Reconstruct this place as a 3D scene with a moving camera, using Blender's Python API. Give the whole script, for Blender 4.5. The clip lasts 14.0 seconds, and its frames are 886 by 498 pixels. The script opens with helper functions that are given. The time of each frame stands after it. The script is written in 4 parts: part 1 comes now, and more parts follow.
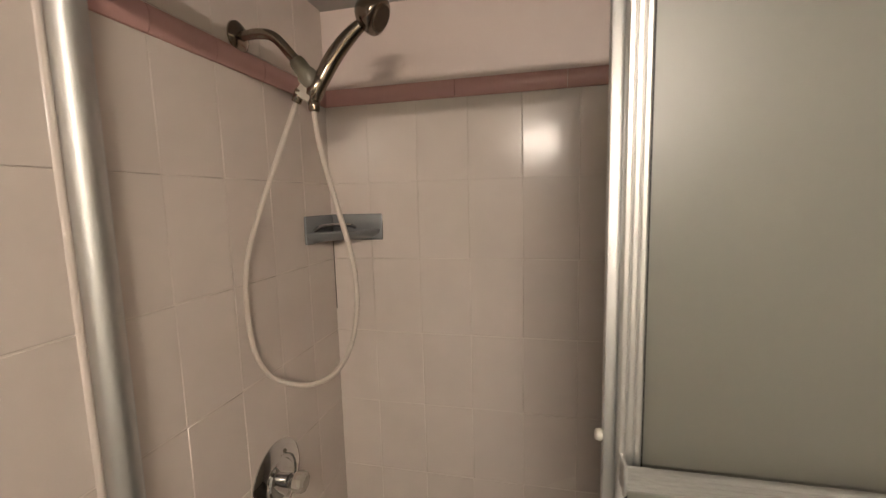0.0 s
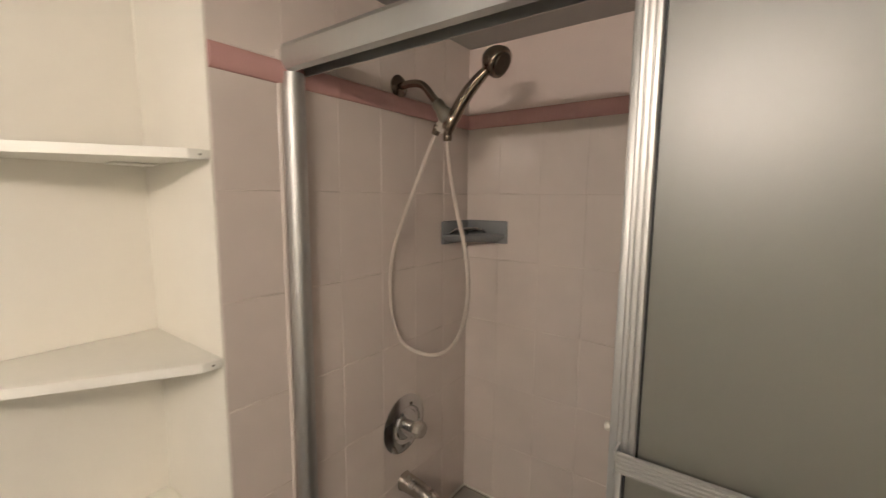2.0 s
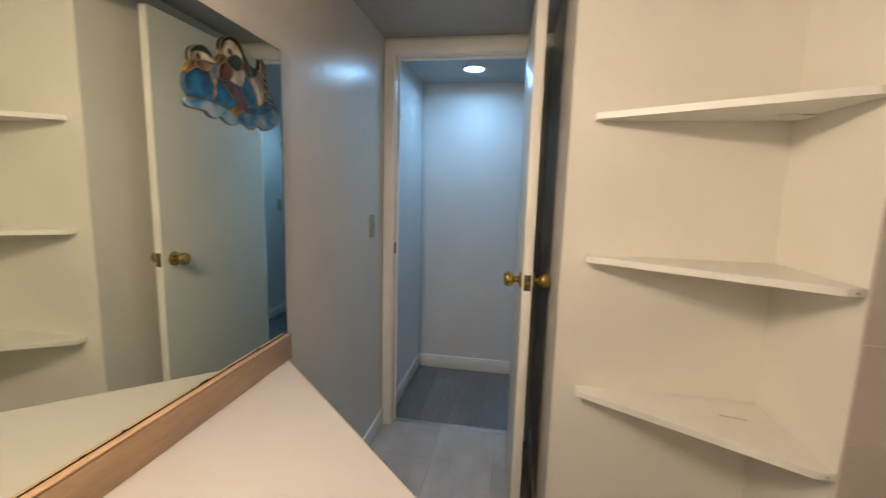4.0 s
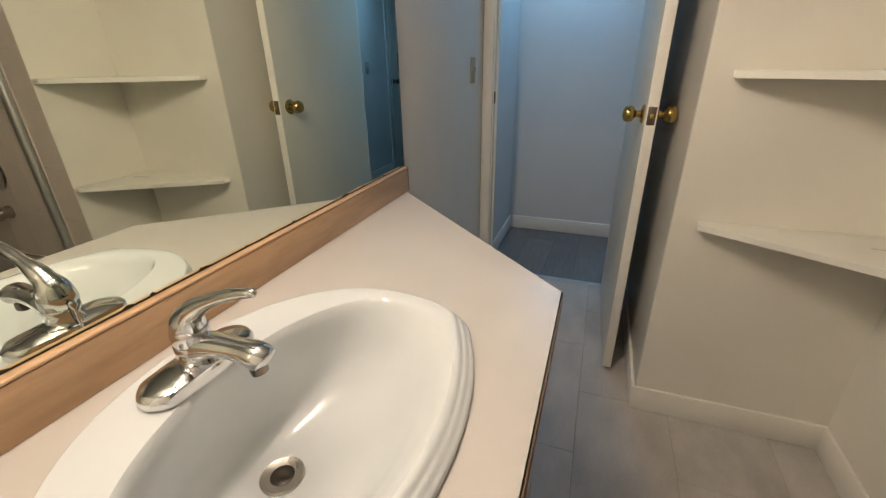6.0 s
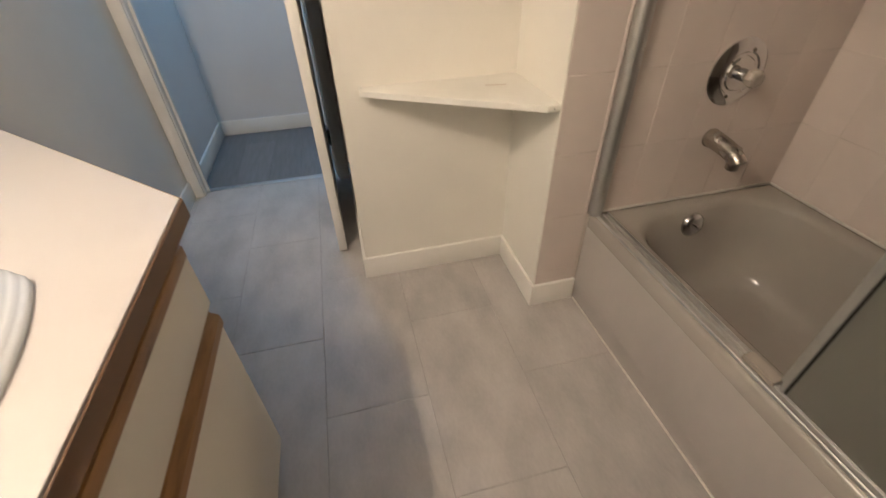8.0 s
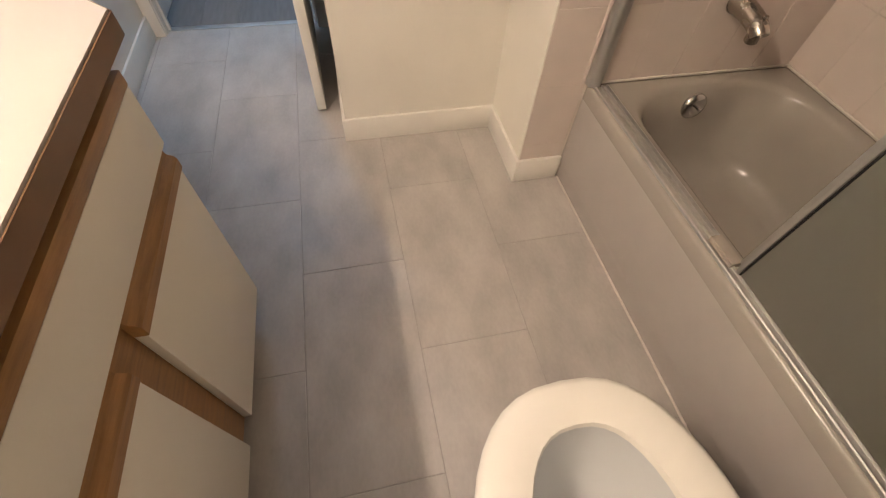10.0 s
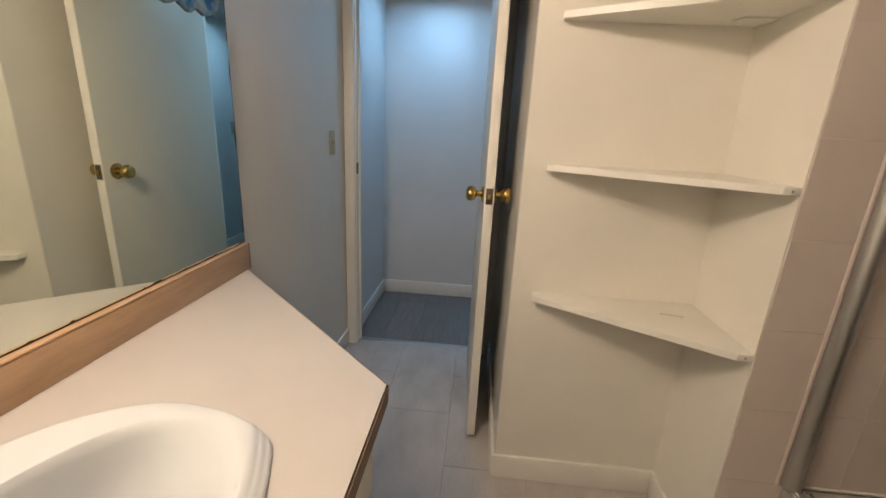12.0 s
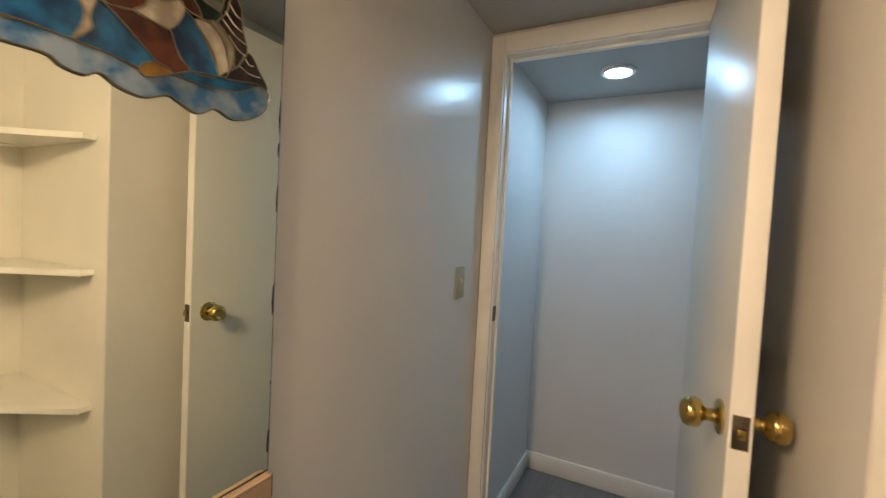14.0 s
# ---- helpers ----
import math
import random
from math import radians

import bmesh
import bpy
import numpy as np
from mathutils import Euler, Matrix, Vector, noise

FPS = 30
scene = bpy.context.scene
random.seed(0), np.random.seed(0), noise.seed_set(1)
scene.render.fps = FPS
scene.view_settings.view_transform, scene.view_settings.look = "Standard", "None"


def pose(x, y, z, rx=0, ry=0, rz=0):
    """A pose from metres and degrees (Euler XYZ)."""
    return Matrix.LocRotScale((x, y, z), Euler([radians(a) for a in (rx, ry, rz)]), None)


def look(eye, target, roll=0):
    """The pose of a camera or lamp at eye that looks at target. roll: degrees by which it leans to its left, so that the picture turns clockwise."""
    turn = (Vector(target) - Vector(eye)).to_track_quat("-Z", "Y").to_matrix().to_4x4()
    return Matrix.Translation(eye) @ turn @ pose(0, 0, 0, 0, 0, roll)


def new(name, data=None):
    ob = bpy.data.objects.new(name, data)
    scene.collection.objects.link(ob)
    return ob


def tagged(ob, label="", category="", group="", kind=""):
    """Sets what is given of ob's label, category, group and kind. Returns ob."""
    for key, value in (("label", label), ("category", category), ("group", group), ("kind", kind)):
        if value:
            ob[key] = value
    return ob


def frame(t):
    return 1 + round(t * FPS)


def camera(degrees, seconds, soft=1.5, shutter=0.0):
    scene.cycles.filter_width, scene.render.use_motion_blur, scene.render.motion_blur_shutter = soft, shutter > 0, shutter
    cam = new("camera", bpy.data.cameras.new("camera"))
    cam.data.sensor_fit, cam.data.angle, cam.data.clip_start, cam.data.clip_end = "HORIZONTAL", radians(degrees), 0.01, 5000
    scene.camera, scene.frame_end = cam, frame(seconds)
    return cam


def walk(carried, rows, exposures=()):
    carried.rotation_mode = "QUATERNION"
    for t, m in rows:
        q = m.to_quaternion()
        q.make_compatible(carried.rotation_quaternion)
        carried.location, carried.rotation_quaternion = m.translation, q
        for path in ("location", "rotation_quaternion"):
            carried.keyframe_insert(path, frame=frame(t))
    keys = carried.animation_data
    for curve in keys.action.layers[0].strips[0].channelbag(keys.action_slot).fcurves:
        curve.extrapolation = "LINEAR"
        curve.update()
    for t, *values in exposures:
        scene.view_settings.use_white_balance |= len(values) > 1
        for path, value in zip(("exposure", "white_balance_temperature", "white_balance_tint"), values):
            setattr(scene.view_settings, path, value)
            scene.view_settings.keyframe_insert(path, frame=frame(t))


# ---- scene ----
cam = camera(93.5, 14.0, soft=1.2, shutter=0.3)
PATH = [
    (0, (0.113, 0.017, 1.461), (-0.339, 1.951, 1.224), -1.5),
    (0.5, (0.245, -0.049, 1.517), (-0.462, 1.808, 1.289), 1.7),
    (1, (0.301, -0.085, 1.526), (-0.49, 1.73, 1.243), 1.3),
    (1.5, (0.291, -0.069, 1.517), (-0.531, 1.735, 1.254), 0.3),
    (2, (0.319, -0.085, 1.503), (-0.857, 1.514, 1.257), 0.4),
    (2.5, (0.422, -0.101, 1.459), (-1.169, 1.083, 1.205), 1.7),
    (3, (0.452, -0.205, 1.442), (-1.408, 0.496, 1.219), 0.6),
    (3.5, (0.459, -0.349, 1.407), (-1.522, -0.198, 1.176), 1.1),
    (4, (0.471, -0.435, 1.358), (-1.484, -0.759, 1.083), 1.6),
    (4.2, (0.473, -0.463, 1.334), (-1.451, -0.924, 1.043), 1.6),
    (6.3, (0.551, -0.526, 1.2), (-1.152, -1.134, 0.344), -1.3),
    (6.5, (0.548, -0.516, 1.195), (-1.169, -1.078, 0.337), -1.4),
    (7, (0.523, -0.472, 1.199), (-1.236, -0.752, 0.289), -1.8),
    (7.5, (0.507, -0.359, 1.186), (-1.199, -0.247, 0.148), -2.2),
    (8, (0.502, -0.276, 1.161), (-1.024, 0.082, -0.081), -1.5),
    (8.2, (0.503, -0.259, 1.144), (-0.938, 0.137, -0.185), -0.7),
    (10.3, (0.515, -0.245, 1.112), (-0.59, 0.055, -0.528), 4.9),
    (10.5, (0.498, -0.267, 1.131), (-0.725, -0.002, -0.429), 4.5),
    (11, (0.476, -0.353, 1.203), (-1.146, -0.354, 0.033), 3.4),
    (11.5, (0.479, -0.416, 1.236), (-1.33, -0.665, 0.42), 3.5),
    (12, (0.484, -0.415, 1.269), (-1.432, -0.563, 0.712), 2.9),
    (12.5, (0.48, -0.432, 1.298), (-1.475, -0.566, 0.899), 2.7),
    (13, (0.387, -0.494, 1.337), (-1.565, -0.863, 1.111), 2.2),
    (13.5, (0.125, -0.472, 1.348), (-1.737, -1.187, 1.207), 3.1),
    (14, (-0.177, -0.523, 1.349), (-1.962, -1.423, 1.271), 3.0),
]
EXPOSURES = [(0.0, 0.54, 6250, 10), (0.5, 0.32, 6150, 10), (1.5, 0.28, 6200, 10), (2.5, 0.25, 6050, 11), (3.0, 0.22, 6650, 11), (3.5, 0.2, 6900, 12), (4.0, 0.05, 7000, 13), (6.5, -0.12, 6600, 9), (7.0, -0.04, 6600, 10), (8.0, 0.50, 6600, 13), (10.5, 0.8, 7100, 18), (11.0, 0.26, 6850, 15), (11.5, 0.03, 6950, 15), (12.5, 0.05, 7000, 13), (13.2, 0.01, 6850, 13), (14.0, 0.28, 8300, 16)]
walk(cam, [(t, look(eye, target, roll)) for t, eye, target, roll in PATH], EXPOSURES)

# ---- world and lights ----
WORLD = bpy.data.worlds.new("world")
scene.world = WORLD
WORLD.use_nodes = True
WORLD.node_tree.nodes["Background"].inputs["Color"].default_value = (0.5, 0.6, 0.8, 1)
WORLD.node_tree.nodes["Background"].inputs["Strength"].default_value = 0.0

WARM = (1.0, 0.85, 0.70)
COOL = (0.28, 0.60, 1.0)
BULB_STRENGTH = 205.0
HALL_STRENGTH = 210.0
FILL_STRENGTH = 120.0
BULB_X = [0.02 + 0.07 * i for i in range(8)]


# ---- materials ----
def material(name, colour, rough=0.5, metal=0.0, vary=0.06, scale=6.0, grain=40.0, bump=0.05, depth=0.002,
             rough_vary=0.08, coat=0.0, per_piece=0.0, second=None, stretch=(1, 1, 1), contrast=1.5):
    """A principled material: cloudy variation, fine grain, relief, and a tint per piece."""
    m = bpy.data.materials.new(name)
    m.use_nodes = True
    t = m.node_tree
    n, ln = t.nodes, t.links
    b = n["Principled BSDF"]
    b.inputs["Metallic"].default_value = metal
    b.inputs["Coat Weight"].default_value = coat
    b.inputs["Coat Roughness"].default_value = 0.08
    mp = n.new("ShaderNodeMapping")
    mp.inputs["Scale"].default_value = stretch
    geo = n.new("ShaderNodeNewGeometry")
    ln.new(geo.outputs["Position"], mp.inputs["Vector"])
    cloud = n.new("ShaderNodeTexNoise")
    cloud.inputs["Scale"].default_value = scale
    cloud.inputs["Detail"].default_value = 6
    ln.new(mp.outputs["Vector"], cloud.inputs["Vector"])
    fine = n.new("ShaderNodeTexNoise")
    fine.inputs["Scale"].default_value = grain
    fine.inputs["Detail"].default_value = 4
    ln.new(mp.outputs["Vector"], fine.inputs["Vector"])
    mix = n.new("ShaderNodeMix")
    mix.data_type = "RGBA"
    dark = second or tuple(c * (1 - 2.2 * vary) for c in colour)
    light = tuple(min(1.0, c * (1 + 1.2 * vary)) for c in colour)
    mix.inputs["A"].default_value = (*dark, 1)
    mix.inputs["B"].default_value = (*light, 1)
    add = n.new("ShaderNodeMath")
    add.operation = "MULTIPLY_ADD"
    add.inputs[1].default_value = 0.35
    ln.new(fine.outputs["Fac"], add.inputs[0])
    half = n.new("ShaderNodeMath")
    half.operation = "MULTIPLY_ADD"
    half.inputs[1].default_value = contrast
    half.inputs[2].default_value = 0.33 - 0.5 * contrast
    ln.new(cloud.outputs["Fac"], half.inputs[0])
    ln.new(half.outputs["Value"], add.inputs[2])
    ln.new(add.outputs["Value"], mix.inputs["Factor"])
    out = mix.outputs["Result"]
    if per_piece:
        info = n.new("ShaderNodeObjectInfo")
        rng = n.new("ShaderNodeMapRange")
        rng.inputs["To Min"].default_value = 1 - per_piece
        rng.inputs["To Max"].default_value = 1 + per_piece
        ln.new(info.outputs["Random"], rng.inputs["Value"])
        hsv = n.new("ShaderNodeHueSaturation")
        ln.new(rng.outputs["Result"], hsv.inputs["Value"])
        ln.new(out, hsv.inputs["Color"])
        out = hsv.outputs["Color"]
    ln.new(out, b.inputs["Base Color"])
    rr = n.new("ShaderNodeMapRange")
    rr.inputs["To Min"].default_value = max(0.02, rough - rough_vary)
    rr.inputs["To Max"].default_value = min(1.0, rough + rough_vary)
    ln.new(cloud.outputs["Fac"], rr.inputs["Value"])
    ln.new(rr.outputs["Result"], b.inputs["Roughness"])
    if bump:
        bp = n.new("ShaderNodeBump")
        bp.inputs["Strength"].default_value = bump
        bp.inputs["Distance"].default_value = depth
        ln.new(fine.outputs["Fac"], bp.inputs["Height"])
        ln.new(bp.outputs["Normal"], b.inputs["Normal"])
    return m


GREY_PAINT = material("grey_wall_paint", (0.72, 0.682, 0.62), 0.29, vary=0.03, scale=3, grain=160, bump=0.0, rough_vary=0.02)
HALL_PAINT = material("hall_wall_paint", (0.68, 0.67, 0.655), 0.6, vary=0.03, scale=3, grain=160, bump=0.0, rough_vary=0.04)
WHITE_PAINT = material("white_niche_paint", (0.80, 0.766, 0.69), 0.42, vary=0.025, scale=4, grain=140, bump=0.0, rough_vary=0.04)
PINK_PAINT = material("shower_wall_paint", (0.70, 0.585, 0.535), 0.38, vary=0.03, scale=3, grain=120, bump=0.0, rough_vary=0.04)
# ceiling colour darkened to cut bounced light and deepen the room's shadows
CEIL_PAINT = material("darkened_ceiling_paint", (0.44, 0.43, 0.41), 0.6, vary=0.03, scale=3, grain=120, bump=0.0, rough_vary=0.04)
TRIM = material("cream_trim_paint", (0.84, 0.81, 0.75), 0.36, vary=0.03, scale=8, grain=90, bump=0.0, rough_vary=0.04)
DOOR_PAINT = material("door_paint", (0.62, 0.612, 0.555), 0.38, vary=0.02, scale=4, grain=120, bump=0.0, rough_vary=0.04)
SHELF_PAINT = material("shelf_paint", (0.85, 0.828, 0.76), 0.42, vary=0.03, scale=7, grain=90, bump=0.0, rough_vary=0.04)
TILE = material("wall_tile_glaze", (0.665, 0.582, 0.53), 0.18, vary=0.035, scale=5, grain=14, bump=0.09, depth=0.004, rough_vary=0.03, per_piece=0.02)
GROUT = material("tile_grout", (0.66, 0.59, 0.53), 0.7, vary=0.08, scale=7, grain=150, bump=0.15, depth=0.001, second=(0.58, 0.505, 0.445))
PINK_TILE = material("pink_trim_glaze", (0.54, 0.31, 0.29), 0.16, vary=0.04, scale=8, grain=40, bump=0.02, per_piece=0.03)
FLOOR_TILE = material("floor_tile_stone", (0.485, 0.455, 0.43), 0.45, vary=0.15, scale=4.5, grain=60, bump=0.05, depth=0.001, per_piece=0.04, stretch=(1, 1.8, 1))
FLOOR_JOINT = material("floor_joint", (0.40, 0.375, 0.35), 0.8, vary=0.1, scale=12)
HALL_PLANK = material("hall_plank", (0.20, 0.19, 0.19), 0.5, vary=0.14, scale=6, grain=70, bump=0.0, per_piece=0.10, stretch=(1, 8, 1))
# same enamel as the apron; shade inside the tub darkens this colour
TUB_SHADED = material("shaded_tub_enamel", (0.36, 0.33, 0.295), 0.16, vary=0.02, scale=5, grain=30, bump=0.015, rough_vary=0.04)
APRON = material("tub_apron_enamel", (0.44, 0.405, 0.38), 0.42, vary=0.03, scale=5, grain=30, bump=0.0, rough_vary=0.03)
CERAMIC = material("white_ceramic", (0.62, 0.638, 0.65), 0.03, vary=0.012, scale=4, bump=0.0, rough_vary=0.015)
SEAT_WHITE = material("toilet_seat_plastic", (0.80, 0.78, 0.72), 0.22, vary=0.015, scale=5, bump=0.0)
LAMINATE = material("counter_laminate", (0.525, 0.488, 0.455), 0.34, vary=0.02, scale=9, grain=220, bump=0.03, depth=0.0005)
CAB_WHITE = material("cabinet_laminate", (0.70, 0.66, 0.58), 0.38, vary=0.02, scale=6, grain=200, bump=0.03, depth=0.0005)
OAK = material("oak_wood", (0.31, 0.155, 0.052), 0.42, vary=0.22, scale=9, grain=55, bump=0.15, depth=0.0012, stretch=(1, 9, 9))
SPLASH = material("wood_look_backsplash", (0.53, 0.34, 0.195), 0.34, vary=0.10, scale=10, grain=60, bump=0.04, depth=0.0006, stretch=(1, 7, 7))
EDGE_BROWN = material("brown_edge_band", (0.15, 0.075, 0.034), 0.45, vary=0.12, scale=12)
# near-black colour that stands in for shade in recesses, plank gaps and cracks
RECESS_SHADE = material("recess_shade", (0.05, 0.04, 0.03), 0.8, vary=0.1)
CHROME = material("chrome", (0.66, 0.66, 0.66), 0.07, 1.0, vary=0.01, scale=8, bump=0.0, rough_vary=0.03)
NICKEL = material("worn_nickel", (0.27, 0.22, 0.175), 0.17, 1.0, vary=0.06, scale=14, bump=0.0, rough_vary=0.06)
ALUMINIUM = material("aluminium", (0.58, 0.575, 0.56), 0.46, 1.0, vary=0.03, scale=8, grain=90, bump=0.02, depth=0.0006, stretch=(1, 1, 0.2))
BRASS = material("polished_brass", (0.58, 0.41, 0.145), 0.15, 1.0, vary=0.05, scale=16, bump=0.0, rough_vary=0.05)
STEEL_DARK = material("tarnished_steel", (0.15, 0.125, 0.095), 0.35, 0.9, vary=0.1, scale=30)
HINGE_DARK = material("dark_hinge", (0.06, 0.05, 0.04), 0.4, 0.8, vary=0.1, scale=30)
HOSE_MAT = material("hose_plastic", (0.52, 0.45, 0.39), 0.35, vary=0.04, scale=20)
DISH_MAT = material("grey_soap_dish_glaze", (0.22, 0.225, 0.23), 0.14, vary=0.05, scale=9, bump=0.0)
RUBBER = material("black_rubber", (0.012, 0.012, 0.012), 0.6, vary=0.1)
PLASTIC_WHITE = material("ivory_plastic", (0.56, 0.53, 0.46), 0.35, vary=0.02)
ALMOND = material("aged_almond_plastic", (0.40, 0.365, 0.26), 0.4, vary=0.04, scale=20, bump=0.0)
SATIN = material("satin_nickel", (0.50, 0.46, 0.41), 0.27, 1.0, vary=0.05, scale=14, bump=0.0, rough_vary=0.05)
TAUPE = material("taupe_plastic", (0.17, 0.15, 0.115), 0.42, vary=0.05, scale=30, bump=0.0)
PLASTIC_GREY = material("clear_grey_plastic", (0.38, 0.335, 0.29), 0.25, vary=0.05, scale=20)
CAULK = material("white_caulk", (0.72, 0.68, 0.62), 0.5, vary=0.06, scale=20)
LEAD = material("lead_came", (0.22, 0.185, 0.12), 0.4, 0.8, vary=0.1, scale=40)


def art_glass(name, colour, streak):
    return material(name, colour, 0.14, vary=0.15, scale=26, grain=70, bump=0.06, depth=0.001, second=streak, rough_vary=0.05, contrast=5.0)


ART_BLUE = art_glass("blue_art_glass", (0.002, 0.105, 0.235), (0.001, 0.035, 0.095))
ART_PALE = art_glass("pale_blue_art_glass", (0.20, 0.28, 0.35), (0.02, 0.13, 0.28))
ART_MAUVE = art_glass("mauve_art_glass", (0.25, 0.20, 0.15), (0.11, 0.055, 0.025))
ART_GREEN = art_glass("green_art_glass", (0.006, 0.030, 0.018), (0.002, 0.009, 0.007))
ART_BROWN = art_glass("brown_art_glass", (0.085, 0.020, 0.009), (0.038, 0.008, 0.004))
ART_CREAM = art_glass("cream_art_glass", (0.46, 0.41, 0.32), (0.28, 0.23, 0.17))
ART_DARK = art_glass("dark_streaked_art_glass", (0.010, 0.007, 0.007), (0.035, 0.022, 0.02))
ART_AMBER = art_glass("amber_art_glass", (0.26, 0.13, 0.018), (0.10, 0.042, 0.006))


def mirror_material():
    m = bpy.data.materials.new("mirror_silver")
    m.use_nodes = True
    b = m.node_tree.nodes["Principled BSDF"]
    b.inputs["Base Color"].default_value = (0.83, 0.875, 0.79, 1)
    b.inputs["Metallic"].default_value = 1.0
    b.inputs["Roughness"].default_value = 0.006
    return m


def frosted_material():
    """Etched glass: a dull sheen over a pane that scatters light through."""
    m = bpy.data.materials.new("frosted_glass")
    m.use_nodes = True
    t = m.node_tree
    n, ln = t.nodes, t.links
    b = n["Principled BSDF"]
    b.inputs["Base Color"].default_value = (0.175, 0.172, 0.145, 1)
    b.inputs["Roughness"].default_value = 0.35
    b.inputs["IOR"].default_value = 2.2
    tex = n.new("ShaderNodeTexNoise")
    tex.inputs["Scale"].default_value = 650
    tex.inputs["Detail"].default_value = 2
    geo = n.new("ShaderNodeNewGeometry")
    ln.new(geo.outputs["Position"], tex.inputs["Vector"])
    bp = n.new("ShaderNodeBump")
    bp.inputs["Strength"].default_value = 0.25
    bp.inputs["Distance"].default_value = 0.001
    ln.new(tex.outputs["Fac"], bp.inputs["Height"])
    ln.new(bp.outputs["Normal"], b.inputs["Normal"])
    through_glass = n.new("ShaderNodeBsdfTranslucent")
    through_glass.inputs["Color"].default_value = (0.80, 0.79, 0.74, 1)
    mix = n.new("ShaderNodeMixShader")
    mix.inputs["Fac"].default_value = 0.38
    ln.new(b.outputs["BSDF"], mix.inputs[1])
    ln.new(through_glass.outputs["BSDF"], mix.inputs[2])
    ln.new(mix.outputs["Shader"], n["Material Output"].inputs["Surface"])
    return m


def glow_material(name, colour, strength):
    m = bpy.data.materials.new(name)
    m.use_nodes = True
    b = m.node_tree.nodes["Principled BSDF"]
    b.inputs["Base Color"].default_value = (0.8, 0.8, 0.8, 1)
    b.inputs["Emission Color"].default_value = (*colour, 1)
    b.inputs["Emission Strength"].default_value = strength
    return m


MIRROR = mirror_material()
FROSTED = frosted_material()
BULB_GLOW = glow_material("warm_bulb", WARM, BULB_STRENGTH)
HALL_GLOW = glow_material("cool_led", COOL, HALL_STRENGTH)
# glow of the added, unseen fill lamp in the side passage
FILL_GLOW = glow_material("passage_fill_glow", COOL, FILL_STRENGTH)


# ---- mesh helpers ----
def box(bm, x0, x1, y0, y1, z0, z1, bevel=0.0, seg=2):
    r = bmesh.ops.create_cube(bm, size=1.0, matrix=Matrix.Translation(((x0 + x1) / 2, (y0 + y1) / 2, (z0 + z1) / 2)) @ Matrix.Diagonal((abs(x1 - x0), abs(y1 - y0), abs(z1 - z0), 1)))
    if bevel:
        edges = {e for v in r["verts"] for e in v.link_edges}
        bmesh.ops.bevel(bm, geom=list(edges), offset=bevel, segments=seg, profile=0.5, affect="EDGES")
    return bm


def prism(bm, pts, z0, z1, m=None, bevel=0.0):
    """A flat outline (list of x, y) given thickness, then moved by m."""
    m = m or Matrix()
    lo = [bm.verts.new(m @ Vector((x, y, z0))) for x, y in pts]
    hi = [bm.verts.new(m @ Vector((x, y, z1))) for x, y in pts]
    k = len(pts)
    faces = [bm.faces.new(lo[::-1]), bm.faces.new(hi)]
    faces += [bm.faces.new((lo[i], lo[(i + 1) % k], hi[(i + 1) % k], hi[i])) for i in range(k)]
    if bevel:
        rim = [e for e in faces[1].edges]
        bmesh.ops.bevel(bm, geom=rim, offset=bevel, segments=2, profile=0.5, affect="EDGES")
    return bm


def loft(bm, rings, close_start=True, close_end=True):
    """Joins rings of equal count into a skin."""
    vs = [[bm.verts.new(p) for p in r] for r in rings]
    k = len(vs[0])
    for a, b in zip(vs, vs[1:]):
        for i in range(k):
            bm.faces.new((a[i], a[(i + 1) % k], b[(i + 1) % k], b[i]))
    if close_start:
        bm.faces.new(vs[0][::-1])
    if close_end:
        bm.faces.new(vs[-1])
    return bm


def lathe(bm, profile, m, n=28, hollow=False):
    """A profile of (radius, height) turned about m's z; hollow leaves its ends open."""
    rings = [[m @ Vector((r * math.cos(2 * math.pi * i / n), r * math.sin(2 * math.pi * i / n), h)) for i in range(n)] for r, h in profile]
    return loft(bm, rings, not hollow, not hollow)


def spline(pts, steps=10):
    """A smooth line through points (x, y, z)."""
    p = [Vector(q) for q in pts]
    p = [2 * p[0] - p[1]] + p + [2 * p[-1] - p[-2]]
    out = []
    for i in range(1, len(p) - 2):
        for s in range(steps):
            u = s / steps
            a, b, c, d = p[i - 1:i + 3]
            out.append(0.5 * ((2 * b) + (c - a) * u + (2 * a - 5 * b + 4 * c - d) * u * u + (3 * b - a - 3 * c + d) * u ** 3))
    out.append(p[-2])
    return out


def tube(bm, line, radius, n=12, flat=1.0):
    """A tube along a line; radius may be a function of 0..1; flat squeezes it upright."""
    rings = []
    side = None
    for i, q in enumerate(line):
        d = (line[min(i + 1, len(line) - 1)] - line[max(i - 1, 0)]).normalized()
        if side is None:
            side = d.orthogonal().normalized() if abs(d.z) > 0.9 else Vector((0, 0, 1)).cross(d).normalized()
        side = (side - side.dot(d) * d).normalized()
        up = d.cross(side)
        r = radius(i / (len(line) - 1)) if callable(radius) else radius
        rings.append([q + r * (math.cos(2 * math.pi * k / n) * side + flat * math.sin(2 * math.pi * k / n) * up) for k in range(n)])
    return loft(bm, rings)


def mesh_object(name, bm, mat, sharp=38):
    bmesh.ops.recalc_face_normals(bm, faces=bm.faces)
    lim = radians(sharp)
    for e in bm.edges:
        e.smooth = len(e.link_faces) == 2 and e.calc_face_angle(0) < lim
    for f in bm.faces:
        f.smooth = True
    me = bpy.data.meshes.new(name)
    bm.to_mesh(me)
    bm.free()
    me.materials.append(mat)
    return new(name, me)


